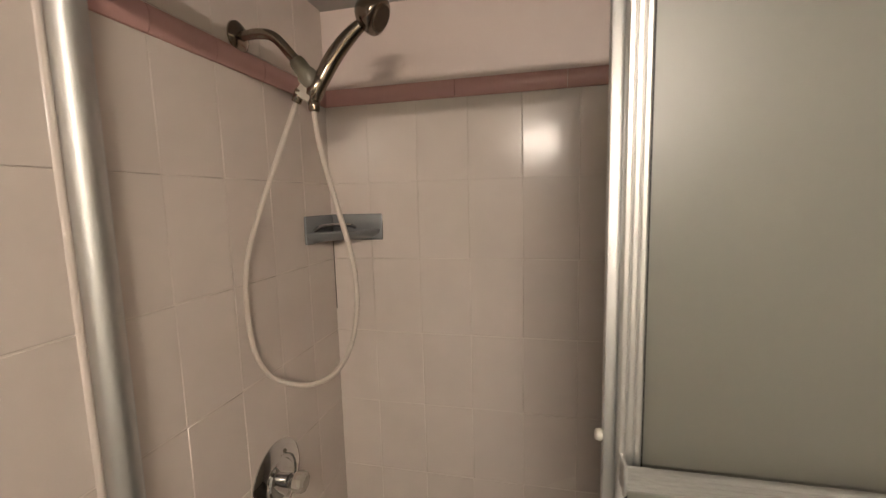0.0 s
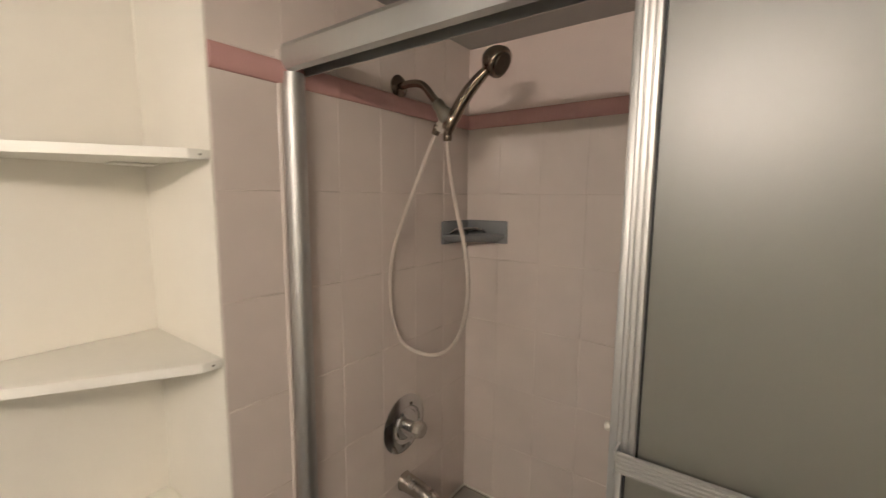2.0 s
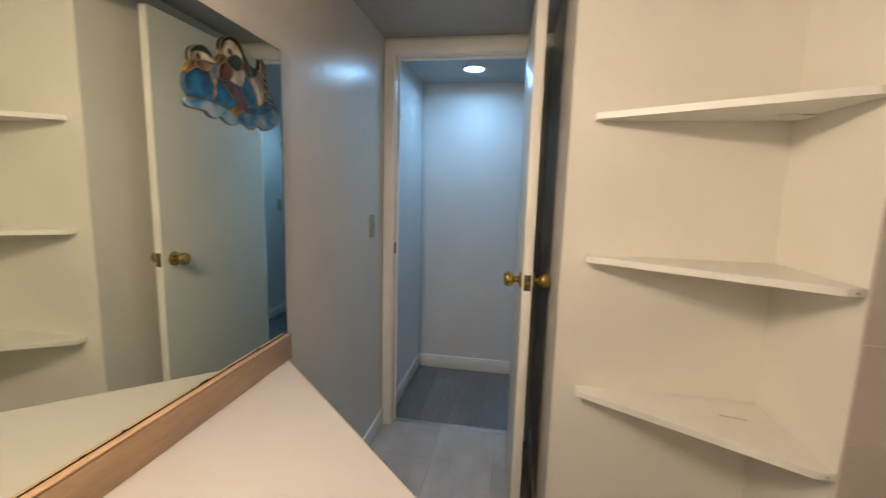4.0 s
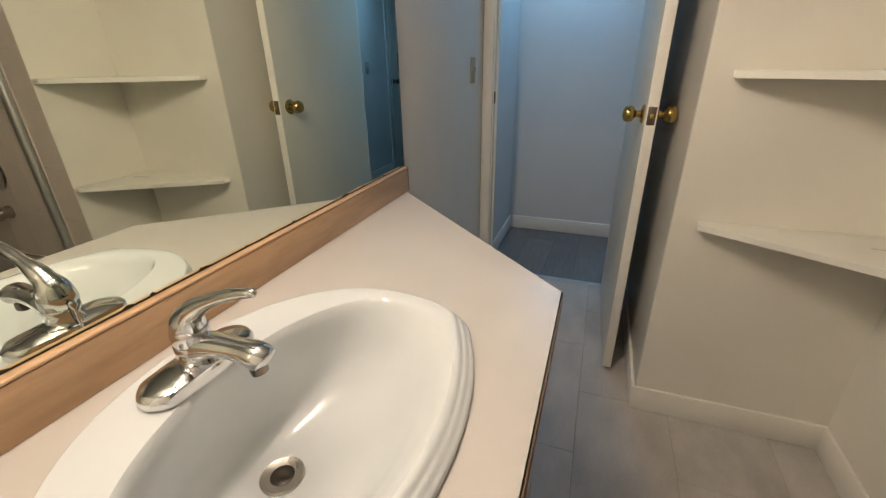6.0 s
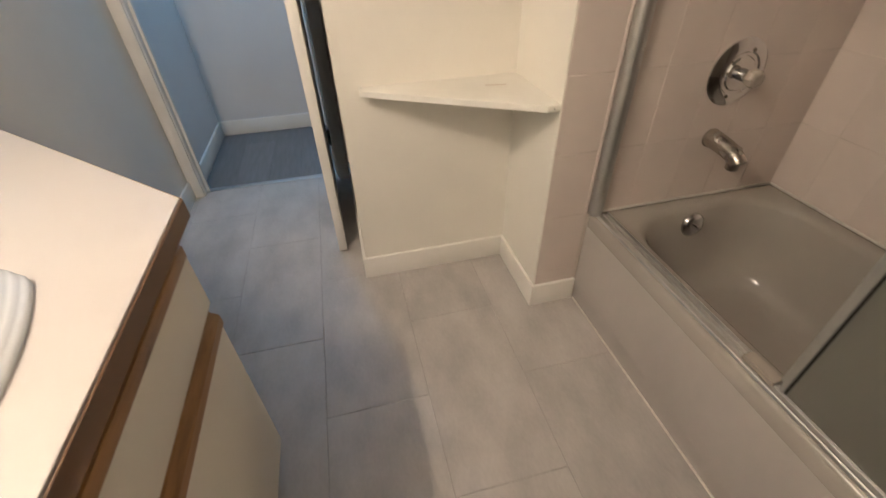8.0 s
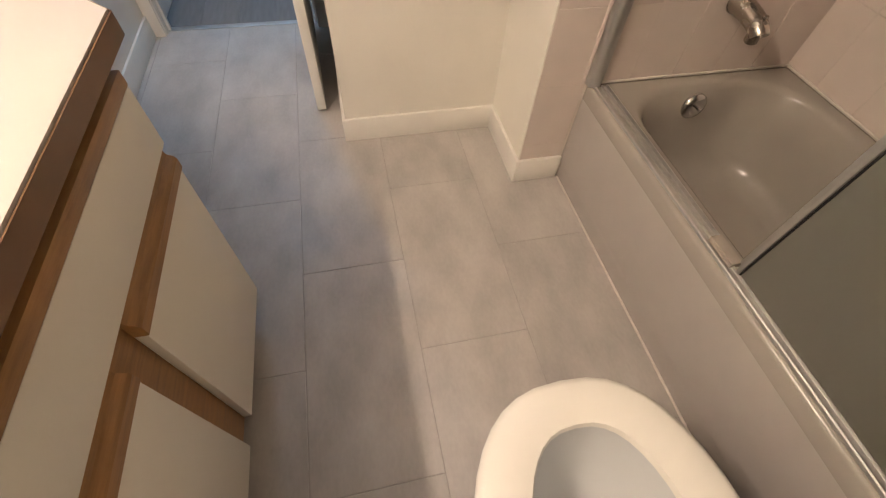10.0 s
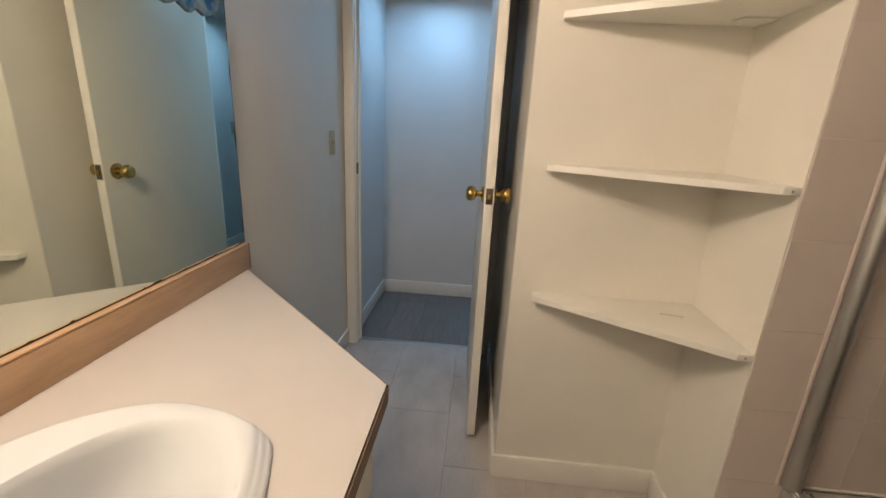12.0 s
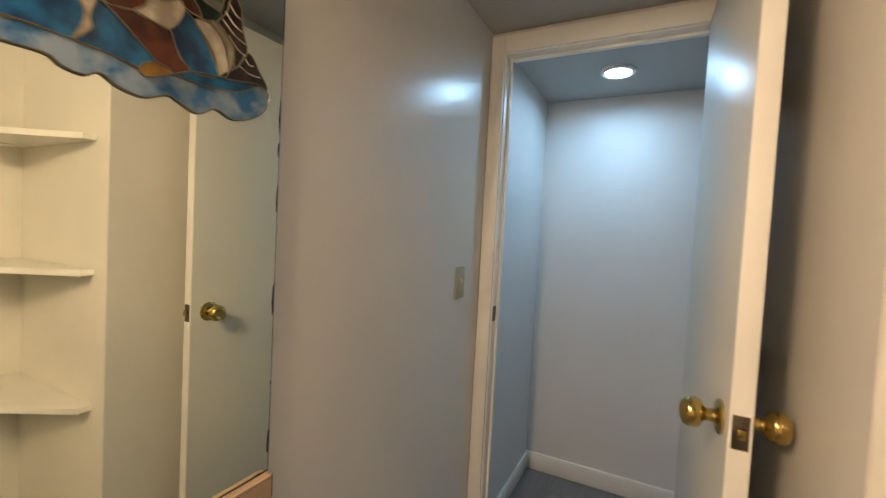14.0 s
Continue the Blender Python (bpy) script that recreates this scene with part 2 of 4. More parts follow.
def part(name, bm, mat, parent, label="", sharp=38):
    ob = mesh_object(name, bm, mat, sharp)
    ob.parent = parent
    ob.matrix_parent_inverse = parent.matrix_world.inverted()
    return tagged(ob, label)


def thing(name, x, y, z, label, category, group="", kind=""):
    ob = new(name)
    ob.empty_display_size = 0.05
    ob.matrix_world = Matrix.Translation((x, y, z))
    bpy.context.view_layer.update()
    return tagged(ob, label, category, group, kind)


def solid(name, bm, mat, label, category, kind="", sharp=38):
    return tagged(mesh_object(name, bm, mat, sharp), label, category, "", kind)


def slab(name, mat, label, x0, x1, y0, y1, z0, z1, category="wall", bevel=0.0):
    return solid(name, box(bmesh.new(), x0, x1, y0, y1, z0, z1, bevel), mat, label, category, "structure")


def pieces(name, parent, bm, mat, places, sharp=38, tilt=0.0):
    """Alike pieces that share one mesh, as parts of a wall or floor."""
    first = mesh_object(name, bm, mat, sharp)
    first.parent = parent
    first.location = places[0]
    lean = random.Random(len(places))
    for p in places[1:]:
        o = first.copy()
        scene.collection.objects.link(o)
        o.location = p
        if tilt:
            o.rotation_euler = [radians(lean.gauss(0, tilt)) for _ in range(3)]
    return first


# ---- the plan ----
XS = -0.5095          # backing of the shower's end wall, just behind the tile faces
XT = -0.508           # tile face of the end wall
YB = 1.188            # tile face of the long shower wall
XN = -0.832           # niche wall
YN = 0.300            # niche return wall
YV = -0.283           # wall behind the open door
XD = -1.730           # door wall, bathroom side
XH = -1.795           # door wall, hall side
YM = -1.134           # mirror wall
XE = 1.010            # wall at the toilet's back and the tub's far end
ZC = 2.010            # ceiling
ZV = 2.132            # ceiling of the recess before the door
ZH = 2.118            # hall ceiling
TUB_Z = 0.385
YT = 0.463            # tub apron

# floor
floor = slab("floor", FLOOR_JOINT, "grey stone-look floor tiles with thin dark joints", -1.79, 1.2, -1.3, 1.3, -0.08, -0.0018, "floor")
hall_floor = slab("floor_hall", RECESS_SHADE, "dark grey wood-look planks in the hall", -5.2, -1.79, -1.3, 0.9, -0.08, -0.004, "floor")

# walls, each a block with thickness
wall_mirror = slab("wall_mirror", GREY_PAINT, "semi-gloss grey painted wall behind the vanity", XD, XE + 0.12, YM - 0.12, YM, 0, 2.3)
wall_end = slab("wall_toilet", GREY_PAINT, "grey painted wall behind the toilet", XE, XE + 0.12, YM, YB + 0.14, 0, 2.3)
wall_back = slab("wall_shower_long", GROUT, "beige tiled shower wall with a pink border", XS, XE, YB + 0.0015, YB + 0.14, 0, 1.76)
slab("wall_shower_upper", PINK_PAINT, "beige painted wall above the pink tile border", XS, XE, YB + 0.003, YB + 0.14, 1.76, 2.3)
wall_shower_end = slab("wall_shower_end", GROUT, "beige tiled end wall of the shower with pink border", XS - 0.10, XS, YN + 0.004, YB + 0.14, 0, 2.3)
slab("wall_niche_return", WHITE_PAINT, "white painted return wall of the shelf niche", XN, XT - 0.001, YN, YN + 0.004, 0, 2.3)
slab("wall_niche_back", WHITE_PAINT, "white painted wall of the shelf niche", XN - 0.11, XN, YV + 0.003, YN + 0.012, 0, 2.3)
slab("wall_behind_door", GREY_PAINT, "grey painted wall behind the open door", XD, XN - 0.002, YV, YV + 0.1, 0, 2.3)
slab("wall_door_left", GREY_PAINT, "grey wall beside the doorway", XH, XD, YM - 0.12, -1.094, 0, 2.3)
slab("wall_door_right", GREY_PAINT, "grey wall beside the door hinges", XH, XD, -0.342, YV + 0.1, 0, 2.3)
slab("wall_door_head", GREY_PAINT, "grey wall above the doorway", XH, XD, -1.094, -0.342, 2.064, 2.3)
slab("wall_hall_left", HALL_PAINT, "grey painted hall wall lit by cool light", -2.578, XH, -1.25, -1.115, 0, 2.3)
slab("wall_hall_far", HALL_PAINT, "grey painted hall wall facing the bathroom door", -2.698, -2.578, -1.25, -0.26, 0, 2.3)
slab("wall_hall_right", HALL_PAINT, "grey painted wall along the hall", -5.2, XH, 0.62, 0.74, 0, 2.3)
slab("wall_hall_side", HALL_PAINT, "grey painted wall of the hall's side passage", -5.2, -2.698, -0.38, -0.26, 0, 2.3)
slab("wall_hall_end", HALL_PAINT, "grey painted end wall of the hall", -5.3, -5.2, -0.38, 0.74, 0, 2.3)
slab("wall_hall_bath", HALL_PAINT, "grey painted hall wall on the bathroom's side", XH - 0.004, XH + 0.06, YV + 0.1, 0.62, 0, 2.3)

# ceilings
slab("ceiling", CEIL_PAINT, "painted low bathroom ceiling, darkened to cut bounced light", XN, XE + 0.12, YM - 0.1, YB + 0.1, ZC, ZC + 0.3, "ceiling")
slab("ceiling_recess", CEIL_PAINT, "painted ceiling before the door, darkened to cut bounced light", XD, XN, YM - 0.1, YV + 0.1, ZV, ZV + 0.2, "ceiling")
slab("ceiling_hall", CEIL_PAINT, "painted hall ceiling, darkened to cut bounced light", -5.2, XH, -1.25, 0.74, ZH, ZH + 0.2, "ceiling")


# baseboards
def baseboard(label, x0, x1, y0, y1, h=0.100):
    b = box(bmesh.new(), x0, x1, y0, y1, 0, h, 0.003)
    return solid("baseboard", b, TRIM, label, "baseboard", "structure")


BW = "white painted flat baseboard along the wall"
baseboard(BW, XN, XN + 0.012, YV - 0.012, YN)
baseboard(BW, XN + 0.012, XT + 0.012, YN - 0.012, YN)
baseboard(BW, XT, XT + 0.012, YN, YT - 0.002)
baseboard(BW, XD + 0.02, XN, YV - 0.012, YV)
baseboard(BW, XD + 0.002, -0.10, YM, YM + 0.012)
baseboard(BW, -2.578, XH - 0.02, -1.115, -1.103)
baseboard(BW, -2.578, -2.566, -1.103, -0.26)
baseboard(BW, -5.2, XH - 0.01, 0.608, 0.62)

# doorway: jamb lining, stops, casing on both sides
YL, YR, ZHEAD = -1.074, -0.362, 2.046
frame_thing = thing("door_frame", XD, YL, 0, "cream painted wooden door frame with flat casing", "door frame", kind="structure")
part("jamb", box(bmesh.new(), XH, XD, YL - 0.018, YL, 0, ZHEAD, 0.001), TRIM, frame_thing)
part("jamb", box(bmesh.new(), XH, XD, YR, YR + 0.018, 0, ZHEAD, 0.001), TRIM, frame_thing)
part("head_jamb", box(bmesh.new(), XH, XD, YL - 0.018, YR + 0.018, ZHEAD, ZHEAD + 0.018, 0.001), TRIM, frame_thing)
part("door_stop", box(bmesh.new(), XD - 0.060, XD - 0.040, YL, YL + 0.011, 0, ZHEAD, 0.002), TRIM, frame_thing)
part("door_stop", box(bmesh.new(), XD - 0.060, XD - 0.040, YR - 0.011, YR, 0, ZHEAD, 0.002), TRIM, frame_thing)
part("door_stop", box(bmesh.new(), XD - 0.060, XD - 0.040, YL + 0.011, YR - 0.011, ZHEAD - 0.011, ZHEAD, 0.002), TRIM, frame_thing)
for xa, xb in ((XD, XD + 0.014), (XH - 0.014, XH)):
    part("casing", box(bmesh.new(), xa, xb, YL - 0.058, YL - 0.004, 0, ZHEAD + 0.07, 0.003), TRIM, frame_thing)
    part("casing", box(bmesh.new(), xa, xb, YR + 0.004, YR + 0.062, 0, ZHEAD + 0.07, 0.003), TRIM, frame_thing)
    part("head_casing", box(bmesh.new(), xa, xb, YL - 0.004, YR + 0.004, ZHEAD + 0.004, ZHEAD + 0.07, 0.003), TRIM, frame_thing)
part("strike_plate", box(bmesh.new(), XD - 0.036, XD - 0.004, YL, YL + 0.002, 1.008, 1.068, 0.0005), STEEL_DARK, frame_thing, "tarnished brass strike plate")
slab("threshold", ALUMINIUM, "thin grey transition strip between tile and plank floor", -1.80, -1.765, YL, YR, 0.0, 0.004, "threshold", 0.0015)


# the open door: hinged at the far jamb, leaf along x
def knob(parent, x, y, z, side):
    k = part("knob", lathe(bmesh.new(), [(0.001, 0.0), (0.031, 0.0), (0.032, 0.004), (0.027, 0.009), (0.013, 0.012), (0.011, 0.022), (0.014, 0.028),
                                         (0.024, 0.034), (0.0275, 0.043), (0.0275, 0.052), (0.024, 0.061), (0.015, 0.066), (0.012, 0.064), (0.001, 0.064)],
                           pose(x, y, z, 90 if side < 0 else -90, 0, 0)), BRASS, parent, "polished round brass door knob", 50)
    return k


DY0, DY1 = -0.411, -0.376
DX0, DX1 = -1.7145, -1.020
door = thing("door_1", DX0, DY0, 0, "plain grey flush door standing open, cream edge and brass knobs", "door", kind="structure")
part("door_leaf", box(bmesh.new(), DX0, DX1 - 0.003, DY0, DY1, 0.012, 2.040, 0.0015), DOOR_PAINT, door)
part("door_edge", box(bmesh.new(), DX1 - 0.003, DX1, DY0 + 0.0005, DY1 - 0.0005, 0.012, 2.040, 0.001), TRIM, door, "cream painted latch edge of the door")
knob(door, DX1 - 0.062, DY0, 1.040, -1)
knob(door, DX1 - 0.062, DY1, 1.040, 1)
latch = part("latch_plate", box(bmesh.new(), DX1 - 0.001, DX1 + 0.0015, DY0 + 0.005, DY1 - 0.005, 1.011, 1.069, 0.0006), STEEL_DARK, door, "tarnished latch plate")
part("latch_bolt", box(bmesh.new(), DX1, DX1 + 0.010, DY0 + 0.011, DY1 - 0.011, 1.031, 1.049, 0.002), BRASS, latch)
for hz in (0.25, 1.02, 1.80):
    hinge = part("hinge", lathe(bmesh.new(), [(0.001, 0), (0.007, 0), (0.007, 0.09), (0.001, 0.09)], pose(XD + 0.010, DY1 + 0.006, hz - 0.045)), HINGE_DARK, door, "dark metal hinge")
    part("hinge_leaf", box(bmesh.new(), XD - 0.030, XD + 0.006, YR - 0.002, YR + 0.0005, hz - 0.045, hz + 0.045), HINGE_DARK, hinge)

door.matrix_world = pose(DX0, DY0, 0, 0, 0, 1.65)     # a little short of square to the wall

# hall door in the side passage, seen in the mirror
hall_door = thing("door_2", -4.9, 0.62, 0, "plain painted hall door with a small round knob", "door", kind="structure")
part("door_leaf", box(bmesh.new(), -4.86, -4.10, 0.600, 0.62, 0.012, 2.03, 0.002), DOOR_PAINT, hall_door)
part("casing", box(bmesh.new(), -4.094, -4.045, 0.604, 0.62, 0, 2.09, 0.002), HALL_PAINT, hall_door)
part("casing", box(bmesh.new(), -4.92, -4.866, 0.604, 0.62, 0, 2.09, 0.002), HALL_PAINT, hall_door)
part("head_casing", box(bmesh.new(), -4.866, -4.094, 0.604, 0.62, 2.036, 2.09, 0.002), HALL_PAINT, hall_door)
part("latch_plate", box(bmesh.new(), -4.106, -4.1005, 0.597, 0.6005, 0.985, 1.055), HINGE_DARK, hall_door, "dark latch plate")
part("knob", lathe(bmesh.new(), [(0.001, 0), (0.03, 0), (0.012, 0.01), (0.012, 0.03), (0.027, 0.04), (0.027, 0.055), (0.001, 0.066)], pose(-4.17, 0.600, 1.02, 90, 0, 0)), STEEL_DARK, hall_door, "dark round knob")


# switch plates
def switch_plate(x, y, z, turn, label):
    sw = thing("light_switch", x, y, z, label, "light switch")
    m = pose(x, y, z, 0, 0, turn)
    def local(bm):
        bmesh.ops.transform(bm, matrix=m, verts=bm.verts)
        return bm
    part("plate", local(box(bmesh.new(), -0.035, 0.035, 0, 0.006, -0.057, 0.057, 0.003)), ALMOND, sw)
    part("toggle", local(box(bmesh.new(), -0.005, 0.005, 0.004, 0.016, -0.004, 0.014, 0.0015)), ALMOND, sw)
    for sz in (-0.03, 0.03):
        part("screw", local(lathe(bmesh.new(), [(0.0005, 0), (0.003, 0), (0.003, 0.0015), (0.0005, 0.0018)], pose(0, 0.006, sz, -90, 0, 0), 10)), ALMOND, sw)
    return sw


# added fill lamp, out of view, to brighten the passage the mirror shows
passage_fill = thing("ceiling_light", -3.3, 0.25, ZH, "added unseen fill light in the hall's side passage", "ceiling light")
part("trim_ring", lathe(bmesh.new(), [(0.068, 0.0), (0.085, 0.0), (0.084, -0.010), (0.072, -0.015), (0.067, -0.013)], pose(-3.3, 0.25, ZH), hollow=True), TRIM, passage_fill)
part("diffuser", lathe(bmesh.new(), [(0.001, -0.003), (0.066, -0.003), (0.066, -0.001), (0.001, -0.001)], pose(-3.3, 0.25, ZH)), FILL_GLOW, passage_fill, "glowing diffuser")
switch_plate(-1.53, YM, 1.175, 0, "ivory toggle light switch on the grey wall by the doorway")
switch_plate(-3.60, 0.62, 1.17, 180, "ivory light switch plate on the hall wall")

# ceiling light of the hall
downlight = thing("ceiling_light", -2.215, -0.715, ZH, "round flush white ceiling light glowing cool white", "ceiling light")
part("trim_ring", lathe(bmesh.new(), [(0.059, 0.0), (0.076, 0.0), (0.075, -0.010), (0.063, -0.015), (0.058, -0.013)], pose(-2.215, -0.715, ZH), hollow=True), TRIM, downlight)
part("diffuser", lathe(bmesh.new(), [(0.001, -0.003), (0.057, -0.003), (0.057, -0.001), (0.001, -0.001)], pose(-2.215, -0.715, ZH)), HALL_GLOW, downlight, "glowing diffuser")

# ---- vanity ----
CZ = 0.815
CY = -0.556           # counter's front edge
CL, CR = -0.708, 1.006
counter = thing("vanity_counter", 0.2, -0.85, CZ - 0.035, "off-white laminate counter with clipped corner and brown edge", "counter")
OUT = [(CL, YM + 0.002), (CR, YM + 0.002), (CR, CY), (-0.167, CY)]


def sink_outline(s, sf=None, n=120, cx=0.234, cy=-0.845):
    """The sink's rim: rounded back and sides (scaled by s), a flatter front (scaled by sf) that meets them in corners."""
    sf = s if sf is None else sf
    pts = []
    for i in range(n):
        a = 2 * math.pi * i / n
        c, d = math.cos(a), math.sin(a)
        b = 0.283 if d > 0 else 0.222
        r = s / math.sqrt((c / 0.279) ** 2 + (d / b) ** 2)
        if d > 0:
            # meet the front curve y = 0.215 - 1.05 x^2
            q = 1.05 * c * c
            rf = (-d + math.sqrt(d * d + 4 * q * 0.215)) / (2 * q) if q > 1e-6 else 0.215 / d
            r = min(r, sf * rf)
        pts.append((cx + r * c, cy + r * d))
    return pts


def basin_outline(a, b, cx, cy, n=120):
    return [(cx + a * math.cos(2 * math.pi * i / n), cy + b * math.sin(2 * math.pi * i / n)) for i in range(n)]


def counter_top():
    """The slab with a hole for the sink: a top and bottom face ring round it."""
    bm = bmesh.new()
    hole = sink_outline(0.93)
    n = len(hole)
    cx, cy = 0.234, -0.845
    def outward(p):
        dx, dy = p[0] - cx, p[1] - cy
        best = 1e9
        for (ax, ay), (bx, by) in zip(OUT, OUT[1:] + OUT[:1]):
            ex, ey = bx - ax, by - ay
            den = dx * ey - dy * ex
            if abs(den) > 1e-9:
                t = ((ax - cx) * ey - (ay - cy) * ex) / den
                u = ((ax - cx) * dy - (ay - cy) * dx) / den
                if t > 0 and -1e-6 <= u <= 1 + 1e-6:
                    best = min(best, t)
        return (cx + best * dx, cy + best * dy)
    rim = [outward(p) for p in hole]
    for c in OUT:                       # pull the nearest rim point onto each true corner
        i = min(range(n), key=lambda k: (rim[k][0] - c[0]) ** 2 + (rim[k][1] - c[1]) ** 2)
        rim[i] = c
    rings = []
    for pts, z in ((hole, CZ - 0.03), (hole, CZ), (rim, CZ), (rim, CZ - 0.034), (hole, CZ - 0.034)):
        rings.append([(x, y, z) for x, y in pts])
    loft(bm, rings, False, False)
    return bm


part("worktop", counter_top(), LAMINATE, counter, "", 30)


def strip(bm, a, b, z0, z1, t):
    """A board along the line a-b, t thick to its right."""
    d = (Vector(b) - Vector(a)).normalized()
    nrm = Vector((d.y, -d.x))
    pts = [Vector(a), Vector(b), Vector(b) + t * nrm, Vector(a) + t * nrm]
    return prism(bm, [(p.x, p.y) for p in pts], z0, z1)


part("edge_band", strip(bmesh.new(), (CR, CY + 0.002), (-0.167, CY + 0.002), CZ - 0.036, CZ - 0.003, 0.002), EDGE_BROWN, counter, "dark brown wood-look edge band")
part("edge_band", strip(bmesh.new(), (-0.168, CY + 0.002), (CL, YM + 0.003), CZ - 0.036, CZ - 0.003, 0.002), EDGE_BROWN, counter, "dark brown wood-look edge band")

splash = thing("backsplash", 0.1, YM, CZ, "light brown wood-look laminate backsplash behind the counter", "backsplash")
part("board", box(bmesh.new(), CL + 0.0015, CR, YM + 0.001, YM + 0.022, CZ + 0.0005, CZ + 0.076, 0.0015), SPLASH, splash)
part("top_edge", box(bmesh.new(), CL + 0.0015, CR, YM + 0.001, YM + 0.0225, CZ + 0.0762, CZ + 0.082, 0.0028, 3), SPLASH, splash, "rounded laminate top edge")
part("end_cap", box(bmesh.new(), CL, CL + 0.0013, YM + 0.001, YM + 0.022, CZ + 0.0005, CZ + 0.081, 0.0004), EDGE_BROWN, splash, "dark brown end cap")

CF = -0.590
vanity = thing("vanity_cabinet", 0.4, -0.85, 0, "white laminate bathroom vanity cabinet with oak trim and finger pulls", "cabinet")
BODY = [(-0.68, YM + 0.003), (CR - 0.002, YM + 0.003), (CR - 0.002, CF - 0.02), (-0.147, CF - 0.02)]
part("body", prism(bmesh.new(), BODY, 0.09, 0.60), CAB_WHITE, vanity)
part("side_panel", strip(bmesh.new(), (-0.68, YM + 0.003), (-0.147, CF - 0.02), 0.60, CZ - 0.037, 0.012), CAB_WHITE, vanity)
part("front_rail", box(bmesh.new(), -0.135, CR - 0.002, CF - 0.032, CF - 0.02, 0.60, CZ - 0.037), CAB_WHITE, vanity)
# the shade under the cabinet is put into the toe kick's colour
part("toe_kick", prism(bmesh.new(), [(-0.58, YM + 0.003), (CR - 0.002, YM + 0.003), (CR - 0.002, CF - 0.09), (-0.10, CF - 0.09)], 0.0, 0.089), RECESS_SHADE, vanity, "recessed toe kick, its shade painted near-black")
part("face_rail", box(bmesh.new(), -0.147, CR - 0.002, CF - 0.02, CF - 0.002, 0.700, CZ - 0.037, 0.001), OAK, vanity, "oak top rail")
part("face_stile", box(bmesh.new(), -0.147, -0.112, CF - 0.02, CF - 0.004, 0.09, 0.700, 0.001), OAK, vanity, "oak stile")
part("face_stile", box(bmesh.new(), 0.175, 0.285, CF - 0.02, CF - 0.004, 0.09, 0.62, 0.001), OAK, vanity, "oak stile between the doors")
part("face_stile", box(bmesh.new(), 0.600, 0.690, CF - 0.02, CF - 0.004, 0.09, 0.62, 0.001), OAK, vanity, "oak stile between the doors")


def cabinet_front(name, x0, x1, z0, z1, pull):
    f = part(name, box(bmesh.new(), x0, x1, CF - 0.003, CF + 0.015, z0, z1, 0.0015), CAB_WHITE, vanity)
    if pull:
        bm = bmesh.new()
        sec = [(CF - 0.003, z1 + 0.0005), (CF + 0.017, z1 + 0.0005), (CF + 0.019, z1 + 0.004), (CF + 0.019, z1 + 0.024), (CF + 0.016, z1 + 0.030), (CF + 0.006, z1 + 0.036), (CF + 0.003, z1 + 0.046), (CF - 0.003, z1 + 0.050)]
        loft(bm, [[(x, y, z) for y, z in sec] for x in (x0, x1)])
        part("finger_pull", bm, OAK, f, "routed oak finger pull", 20)
    return f


cabinet_front("drawer_panel", -0.140, 0.62, 0.606, 0.717, False)
part("oak_strip", box(bmesh.new(), -0.140, 0.62, CF - 0.003, CF + 0.017, 0.7185, 0.744, 0.003), OAK, vanity, "oak trim strip")
cabinet_front("cabinet_door", -0.140, 0.198, 0.100, 0.545, True)
cabinet_front("cabinet_door", 0.263, 0.62, 0.100, 0.545, True)
cabinet_front("cabinet_door", 0.66, 0.99, 0.100, 0.545, True)
cabinet_front("drawer_panel", 0.66, 0.99, 0.606, 0.717, False)


# sink
def sink_bowl():
    bm = bmesh.new()
    ring = lambda pts, z: [(x, y, z) for x, y in pts]
    rings = [ring(sink_outline(sb, sf), CZ + z) for sb, sf, z in (
        (0.925, 0.925, -0.02), (0.996, 0.996, 0.0008), (1.0, 1.0, 0.003), (0.998, 0.993, 0.0076), (0.994, 0.981, 0.0100), (0.993, 0.971, 0.0108), (0.990, 0.963, 0.0125),
        (0.987, 0.950, 0.0158), (0.985, 0.938, 0.0170), (0.983, 0.930, 0.0176), (0.979, 0.921, 0.0194), (0.972, 0.908, 0.0222), (0.962, 0.893, 0.0234), (0.948, 0.882, 0.0237), (0.92, 0.870, 0.0236))]
    cx, cy = 0.234, -0.813
    for a, b, z in ((0.247, 0.156, 0.0222), (0.240, 0.150, 0.017), (0.231, 0.143, 0.004), (0.217, 0.134, -0.028), (0.199, 0.124, -0.070), (0.172, 0.108, -0.110), (0.13, 0.080, -0.137), (0.08, 0.052, -0.149), (0.031, 0.031, -0.155)):
        rings.append(ring(basin_outline(a, b, cx, cy - 0.087 * (0.02 - z) / 0.175), CZ + z))
    rings.append(ring(basin_outline(0.030, 0.030, cx, cy - 0.087), CZ - 0.17))
    loft(bm, rings, False, True)
    return bm


sink = thing("bathroom_sink", 0.24, -0.845, CZ, "white ceramic oval drop-in sink with stepped rim", "sink")
part("basin", sink_bowl(), CERAMIC, sink, "", 40)
DR = (0.234, -0.900)
drain = part("drain", lathe(bmesh.new(), [(0.012, 0.001), (0.021, 0.0015), (0.030, 0.004), (0.032, 0.0025), (0.031, -0.004), (0.012, -0.004)], pose(DR[0], DR[1], CZ - 0.154)), SATIN, sink, "tarnished metal drain ring")
part("stopper", lathe(bmesh.new(), [(0.001, -0.001), (0.016, -0.001), (0.018, 0.0005), (0.015, 0.002), (0.008, 0.0015), (0.001, 0.001)], pose(DR[0], DR[1], CZ - 0.1535)), HINGE_DARK, drain, "dark drain stopper")

# faucet
FX, FY, FZ = 0.238, -0.992, CZ + 0.0235
faucet = thing("faucet", FX, FY, FZ, "chrome single-lever faucet on the sink deck", "faucet")


